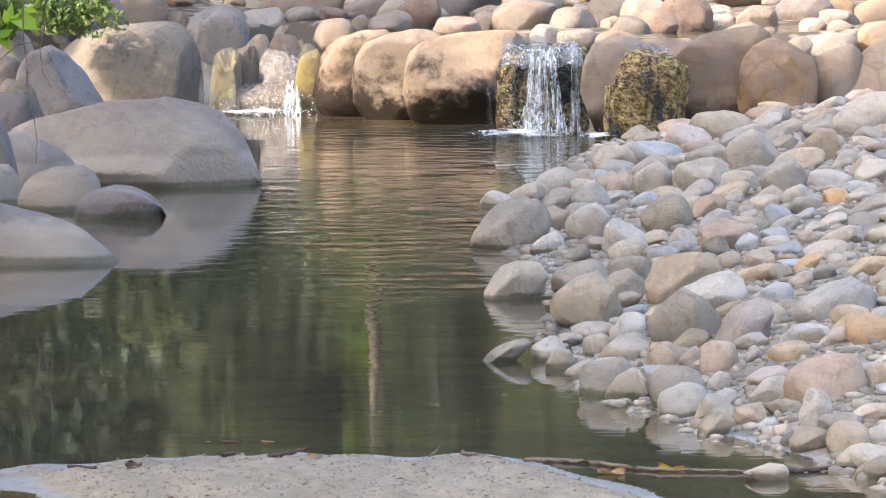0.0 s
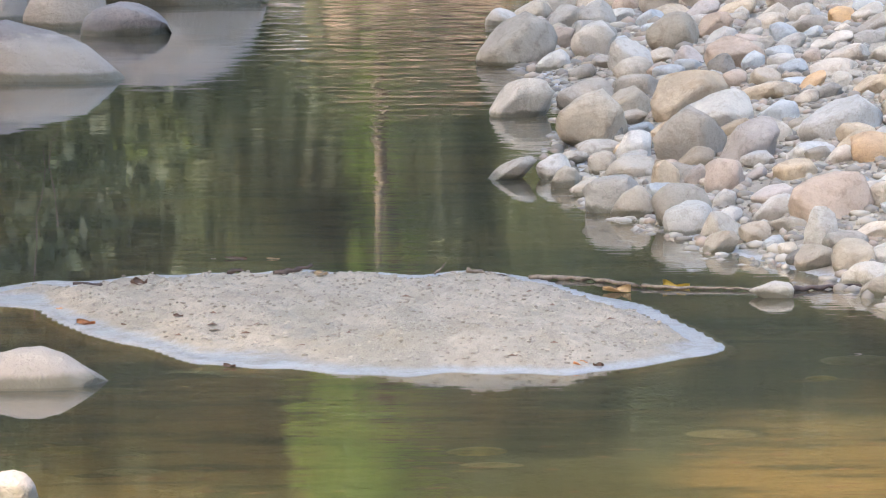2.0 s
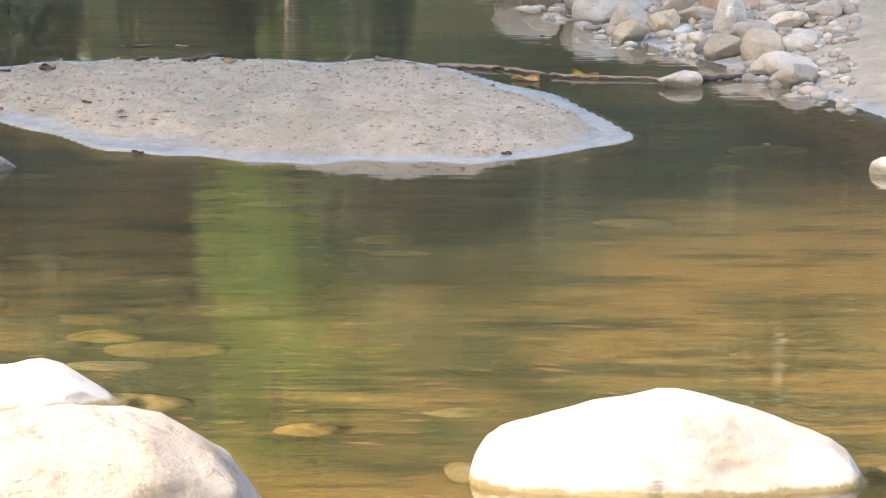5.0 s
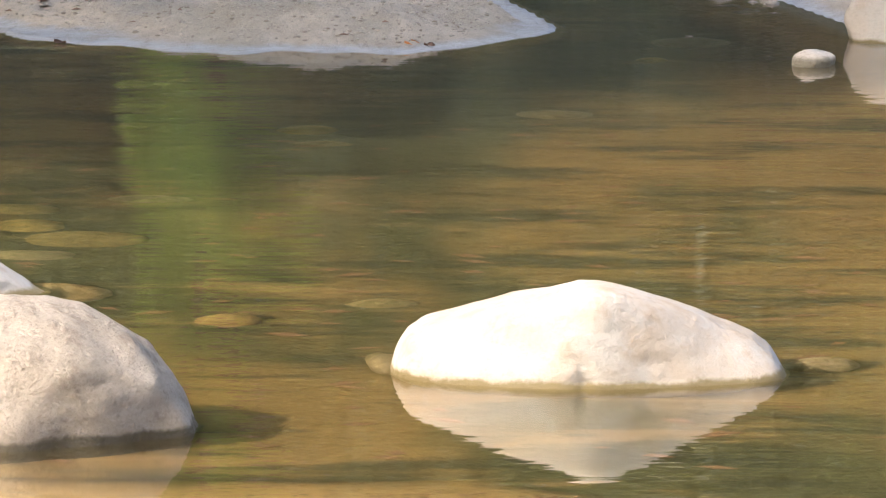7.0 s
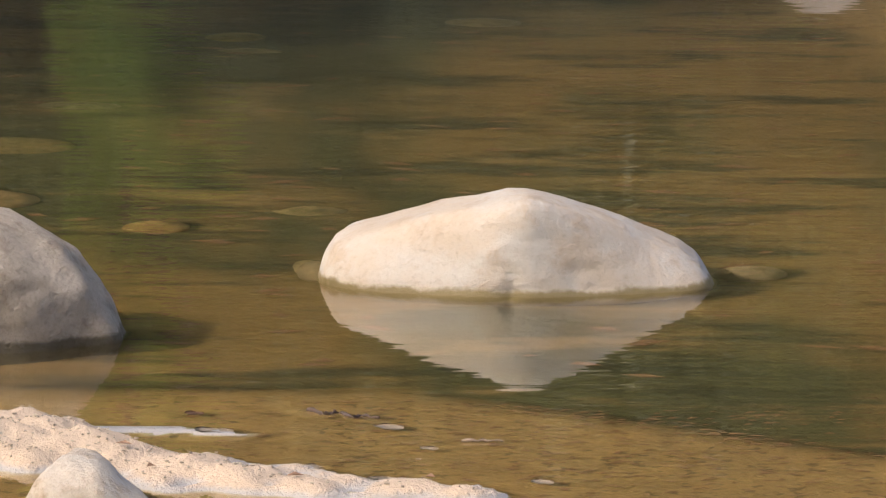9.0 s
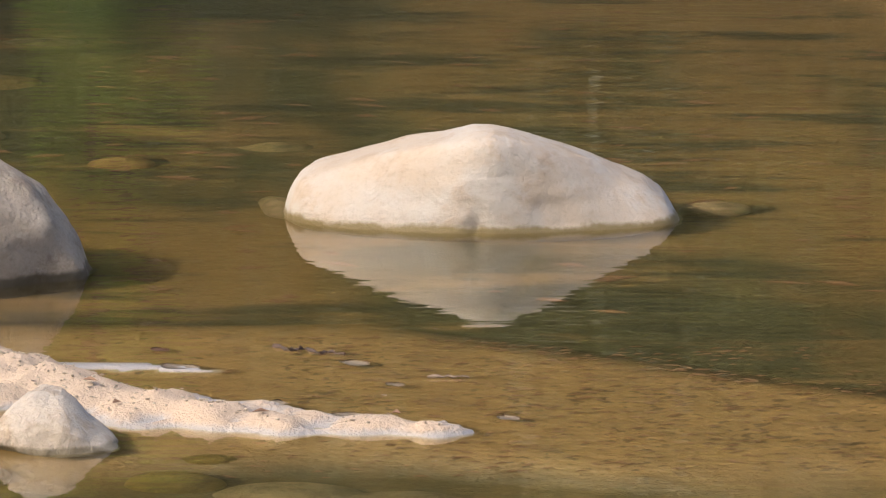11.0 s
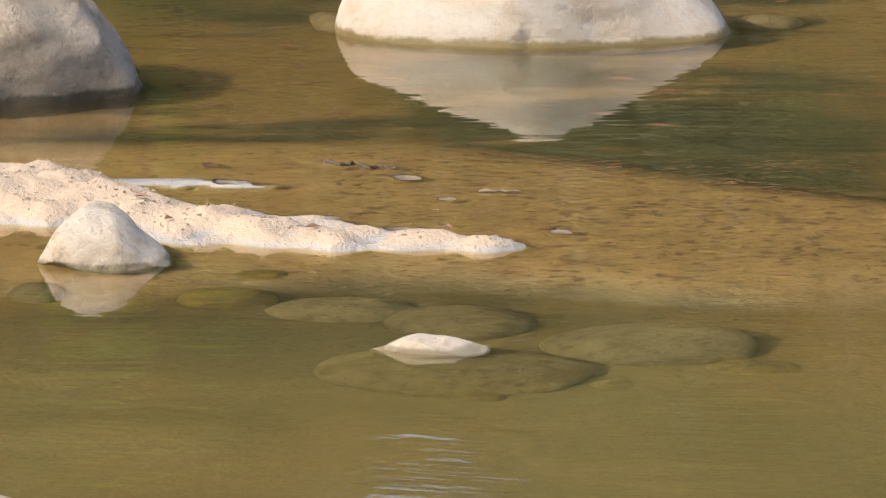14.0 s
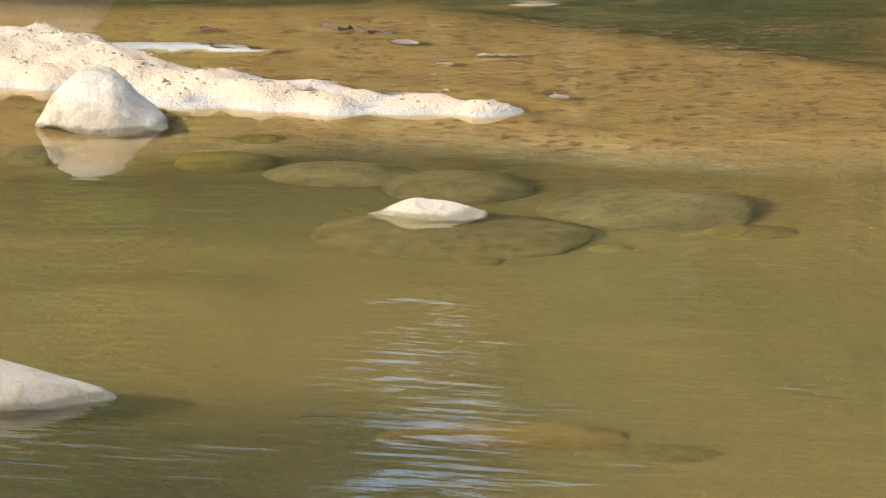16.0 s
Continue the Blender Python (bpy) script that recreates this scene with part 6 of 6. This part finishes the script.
def debris(count, seed):
    """Dark flakes of rotten leaf and bark lying on the shallow bed."""
    g = np.random.RandomState(seed)
    near = g.uniform(0, 1, count) < 0.62
    x = np.where(near, g.normal(0.95, 0.5, count), g.uniform(-1.6, 2.4, count))
    y = np.where(near, g.uniform(13.6, 15.1, count), g.uniform(15.5, 27, count))
    z = land(x, y) + 0.006
    keep = (z < -0.005) | ((z > 0.03) & (g.uniform(0, 1, count) < 0.3))
    x, y, z = x[keep], y[keep], z[keep]
    k = len(x)
    a = g.uniform(-0.6, 0.6, k)
    ln, wd = g.uniform(0.006, 0.022, k) * np.where(y > 22, 1.3, np.where(y > 15.3, 3.6, 1.2)), g.uniform(0.003, 0.008, k) * np.where(y > 22, 1.3, np.where(y > 15.3, 4.0, 1.2))
    c, s = np.cos(a), np.sin(a)
    rows = []
    for u, v, w in ((-1, 0, 0.0), (0, -1, 0.004), (1, 0, 0.0), (0, 1, 0.008)):
        rows.append(np.stack([x + u * ln * c - v * wd * s, y + u * ln * s + v * wd * c, z + w], -1))
    mesh = bpy.data.meshes.new("leaf_litter")
    mesh.from_pydata(np.stack(rows, 1).reshape(-1, 3).tolist(), [], np.arange(k * 4).reshape(-1, 4).tolist())
    tagged(link("leaf_litter", mesh, BROWN_LEAF), "dark rotten leaf flakes on the shallow bed", "leaf litter", kind="stuff")


debris(1300, 4)

# ---- leaves, sticks and litter ----
fallen_leaf(0.96, 26.59, 0.002, 0.116, 0.128, 10, YELLOW_LEAF, "yellow fallen leaf floating beside the sandbar", 0.5)
fallen_leaf(0.70, 26.45, 0.002, 0.120, 0.132, -5, TAN_LEAF, "curled orange-tan leaf at the sandbar edge", 0.5)
fallen_leaf(0.49, 23.86, 0.007, 0.065, 0.072, 20, ORANGE_LEAF, "curled orange leaf on the sandbar edge", 0.6)
fallen_leaf(0.56, 23.86, 0.006, 0.043, 0.048, 0, BROWN_LEAF, "small brown leaf on the sandbar edge", 0.6)
fallen_leaf(-1.51, 25.36, 0.006, 0.078, 0.086, 0, ORANGE_LEAF, "orange leaf on wet sand", 0.4)
fallen_leaf(-1.65, 25.87, 0.008, 0.028, 0.031, 0, ORANGE_LEAF, "tiny orange leaf on wet sand", 0.4)
fallen_leaf(-1.34, 25.19, 0.020, 0.032, 0.035, 0, BROWN_LEAF, "tiny brown leaf on wet sand", 0.4)
fallen_leaf(-1.26, 25.19, 0.031, 0.060, 0.066, 0, PALE_LEAF, "pale leaf on wet sand", 0.2)
fallen_leaf(-1.33, 26.13, 0.082, 0.071, 0.078, 15, BROWN_LEAF, "curled dark brown leaf on the sandbar", 0.7)
fallen_leaf(-1.12, 25.14, 0.059, 0.041, 0.045, 0, BROWN_LEAF, "brown leaf scrap on the sandbar", 0.5)
fallen_leaf(-0.87, 23.94, 0.002, 0.048, 0.053, 0, BROWN_LEAF, "leaf scrap at the sandbar edge", 0.5)
fallen_leaf(-0.57, 26.55, 0.070, 0.058, 0.064, 0, TAN_LEAF, "tan leaf on the sandbar", 0.6)
fallen_leaf(-0.96, 24.79, 0.044, 0.059, 0.064, 0, BROWN_LEAF, "brown leaf scrap on the sandbar", 0.3)
fallen_leaf(0.43, 23.80, 0.006, 0.030, 0.033, 0, PALE_LEAF, "pale scrap on the sandbar edge", 0.3)
fallen_leaf(-1.08, 27.86, 0.002, 0.025, 0.028, 0, PALE_LEAF, "pale leaf scrap floating behind the sandbar", 0.12)
fallen_leaf(-0.98, 27.86, 0.002, 0.101, 0.111, 0, BROWN_LEAF, "brown leaf floating behind the sandbar", 0.12)
fallen_leaf(-0.81, 27.84, 0.002, 0.061, 0.067, 0, TAN_LEAF, "tan leaf floating behind the sandbar", 0.12)
fallen_leaf(1.59, 24.23, 0.002, 0.031, 0.034, 0, PALE_LEAF, "pale scrap floating on the water", 0.12)
fallen_leaf(0.77, 14.08, 0.002, 0.054, 0.059, 0, PALE_LEAF, "pale oval leaf floating in the shallows", 0.12)
fallen_leaf(0.43, 14.71, 0.002, 0.075, 0.067, 0, PALE_LEAF, "pale leaf floating in the shallows", 0.12)
fallen_leaf(0.52, 14.46, 0.002, 0.045, 0.049, 0, PALE_LEAF, "pale leaf scrap floating in the shallows", 0.12)
fallen_leaf(0.49, 14.34, 0.002, 0.016, 0.017, 0, PALE_LEAF, "tiny pale scrap floating", 0.12)
fallen_leaf(-0.04, 14.87, 0.002, 0.046, 0.051, 0, BROWN_LEAF, "brown leaf in the shallows", 0.12)
fallen_leaf(0.40, 14.07, 0.011, 0.077, 0.051, 0, PALE_LEAF, "pale leaf on the spit edge", 0.12)
fallen_leaf(0.24, 14.20, 0.011, 0.052, 0.052, 0, PALE_LEAF, "pale scrap at the spit edge", 0.12)
fallen_leaf(0.01, 14.66, 0.002, 0.093, 0.067, 0, PALE_LEAF, "pale scum and leaf at the spit edge", 0.12)
strand("stick", "long thin stick lying half in the water", "stick", [(0.33, 26.94, 0.013), (0.48, 26.94, 0.010), (0.63, 26.85, 0.010), (0.79, 26.63, 0.010), (0.91, 26.54, 0.010), (1.15, 26.50, 0.010), (1.30, 26.46, 0.010)], 0.012, TWIG)
strand("stick", "dark stick end beside the bank", "stick", [(1.43, 26.42, 0.010), (1.57, 26.50, 0.010), (1.74, 26.58, 0.010), (1.84, 26.55, 0.023)], 0.014, DRIFT)
strand("stick", "chunk of dark driftwood on the sandbar", "stick", [(-0.77, 26.70, 0.060), (-0.69, 26.70, 0.075), (-0.61, 26.70, 0.094)], 0.016, DRIFT)
strand("stick", "small dark driftwood on the sandbar", "stick", [(-0.97, 26.70, 0.064), (-0.94, 26.70, 0.078), (-0.87, 26.70, 0.063)], 0.012, DRIFT)
strand("stick", "thin twig standing out of the sand", "stick", [(-0.08, 26.60, 0.068), (-0.05, 26.60, 0.090), (-0.03, 26.60, 0.119)], 0.006, TWIG)
strand("stick", "pale brown twig on the sandbar", "stick", [(0.06, 26.50, 0.093), (0.14, 26.50, 0.083), (0.23, 26.50, 0.068)], 0.01, TWIG)
strand("stick", "thin dark stick on wet sand", "stick", [(-1.62, 26.30, 0.070), (-1.50, 26.30, 0.062), (-1.38, 26.30, 0.071)], 0.008, DRIFT)
strand("stick", "reddish dark twig lying in the shallows", "stick", [(0.24, 14.93, 0.001), (0.28, 14.87, 0.001), (0.31, 14.90, 0.001), (0.35, 14.84, 0.001), (0.37, 14.86, 0.001), (0.41, 14.83, 0.001)], 0.007, DRIFT)
strand("stick", "thin twig floating in the shallows", "stick", [(0.60, 14.55, 0.004), (0.65, 14.55, 0.004), (0.70, 14.55, 0.004)], 0.005, TWIG)
strand("stick", "thin twig in the water", "stick", [(0.14, 11.23, -0.004), (0.19, 11.23, -0.004), (0.23, 11.20, -0.004)], 0.004, DRIFT)

# ---- trees ----
first = tree("broad dark green tree on the far slope", 19, 5.2, LEAF, 1, 45000, 0.12, 0.115)
first.location = (-9.0, 80, 1.2)
second = tree("slim bright green sunlit tree on the far bank", 13, 1.2, LEAF_BRIGHT, 2, 42000, 0.06, 0.17, slim=6.5)
second.location = (-0.76, 74, 0.8)
# Stands out of view on the left, placed to shade the pool.
third = tree("unseen spreading tree on the bank, placed to cast shade", 13, 4.2, LEAF, 3, 42000, 0.35, 0.1)
third.location = (-8.2, 22.6, 1.3)
# Added out of view, with two copies, to darken the pool reflection at right.
fourth = tree("unseen tall tree with darkened leaves, added to dim the reflection", 19, 3.2, LEAF_SHADED, 5, 70000, 0.1, 0.16)
fourth.location = (8.3, 76.5, 0.8)
for x, y, z, turn, s in ((11.6, 77.5, 0.9, 140, 1.05), (15.2, 78.5, 1.2, 250, 1.0)):
    copy_thing(fourth, pose(x, y, z, 0, 0, turn) @ Matrix.Scale(s, 4))
for x, y, z, turn, s in ((-7.0, 81, 0.9, 40, 1.3), (12.6, 82, 1.2, 170, 1.2), (12.5, 80, 0.7, 230, 1.2), (-14, 82, 1.2, 300, 1.3), (18, 84, 1.8, 20, 1.3),
                         (-8, 90, 3.5, 75, 1.45), (-5.0, 92, 3.9, 130, 1.4), (15.0, 92, 4.0, 260, 1.4), (-12, 91, 3.8, 330, 1.5)):
    copy_thing(first, pose(x, y, z, 0, 0, turn) @ Matrix.Scale(s, 4))
# More unseen copies, each set where its shadow is wanted on pool or bank.
for x, y, z, turn, s in ((-8.3, 18.6, 1.3, 200, 0.77), (-6.8, 54.6, 1.2, 20, 0.64), (-8.0, 4.2, 0.9, 60, 0.56), (-8.4, 27.6, 1.4, 80, 1.05), (-8.6, 32.5, 1.4, 300, 1.0), (-8.2, 37, 1.3, 150, 1.0), (-9.2, 40.2, 1.4, 220, 1.1), (-6.2, 47.6, 1.0, 110, 0.5), (-11.5, 55.5, 1.8, 40, 0.8), (-13, 27, 2.2, 280, 1.2), (-13, 34, 2.2, 10, 1.2)):
    copy_thing(third, pose(x, y, z, 0, 0, turn) @ Matrix.Scale(s, 4))


def woods(count, seed):
    """Undergrowth and farther crowns on the slope, one mesh of leaves."""
    g = np.random.RandomState(seed)
    centres, radii = [], []
    for k in range(900):
        x, y = g.uniform(-15, 17), g.uniform(79, 98)
        # Crowns are cut lower in one column so the ripples mirror open sky.
        top = (24 + 0.3 * (y - 78)) * (0.61 if 0.014 * y < x < 0.046 * y else 1)
        centres.append((x, y, float(land(x, y)) + g.uniform(0.0, 1.0) ** 0.7 * top))
        radii.append(g.uniform(0.9, 1.7))
    edge, spans = [], []
    for k in range(260):
        x, y = g.uniform(-9, 5), g.uniform(78, 83)
        edge.append((x, y, float(land(x, y)) + g.uniform(0.3, 9)))
        spans.append(g.uniform(0.8, 1.3))
    mesh = bpy.data.meshes.new("woods")
    v, f = leaf_cloud(centres, radii, count, 0.25, seed)
    v_edge, f_edge = leaf_cloud(edge, spans, count, 0.13, seed + 1)
    mesh.from_pydata(v + v_edge, [], f + [[i + len(v) for i in face] for face in f_edge])
    tagged(link("woods", mesh, LEAF), "dense dark green woods on the slope", "woods", kind="stuff")


woods(190000, 8)


def bush(x, y, z, w, h, count, size, leaves, seed, label):
    """A low bush: thin stems and many small leaves."""
    base = tagged(new("bush"), label, "bush", "bushes on the bank")
    g = np.random.RandomState(seed)
    centres, radii = [], []
    for k in range(10):
        tip = Vector((g.uniform(-0.6, 0.6) * w, g.uniform(-0.4, 0.4) * w, g.uniform(0.15, 0.8) * h))
        part("stem", tube([(0.2 * tip.x, 0.2 * tip.y, 0), tip * 0.6 + Vector((0, 0, 0.1 * h)), tip], [0.008, 0.006, 0.003], 5), TWIG, base)
        centres += [tip, tip * 0.6]
        radii += [0.2 * w, 0.24 * w]
    mesh = bpy.data.meshes.new("foliage")
    v, f = leaf_cloud(centres, radii, count, size * 0.8, seed)
    mesh.from_pydata(v, [], f)
    link("foliage", mesh, leaves, base)
    base.location = (x, y, z)
    return base


bush(-3.23, 58.50, 0.52, 0.85, 0.69, 1500, 0.055, BUSH, 4, "green leafy bush on the bank")
bush(-3.64, 57.00, 0.64, 0.67, 0.73, 900, 0.055, BUSH, 7, "green bush among shaded rocks")
bush(-3.39, 55.60, 0.69, 0.73, 0.54, 1500, 0.045, BUSH, 24, "green leafy shrub between shaded rocks")
bush(-3.58, 60.00, 0.71, 0.76, 0.52, 1500, 0.06, BUSH, 14, "leafy green bush above the boulders")
bush(-2.92, 61.00, 0.69, 0.78, 0.50, 1200, 0.06, BUSH, 15, "leafy green undergrowth behind the boulders")
bush(-4.07, 58.00, 0.60, 0.58, 0.63, 1000, 0.06, BUSH, 16, "dense green undergrowth on the bank")
bush(-3.52, 50.00, 0.88, 0.26, 0.26, 26, 0.16, LIME, 9, "bright lime green leaves of a near branch")
strand("twig", "thin dry twig hanging over the boulders", "twig", [(-2.68, 39.50, 1.65), (-2.68, 39.50, 1.37), (-2.66, 39.50, 1.15), (-2.66, 39.50, 0.97), (-2.62, 39.50, 0.83), (-2.60, 39.50, 0.68), (-2.61, 39.50, 0.54)], 0.006, TWIG, "hanging twigs")
strand("twig", "thin curved dry twig over the boulders", "twig", [(-2.81, 44.00, 1.50), (-2.83, 44.00, 1.26), (-2.87, 44.00, 1.06), (-2.85, 44.00, 0.90), (-2.79, 44.00, 0.80)], 0.006, TWIG, "hanging twigs")
strand("twig", "thin dry twig leaning on a boulder", "twig", [(-3.17, 44.00, 0.98), (-3.03, 44.00, 1.10), (-2.91, 44.00, 1.12), (-2.80, 44.00, 1.04)], 0.005, TWIG, "hanging twigs")
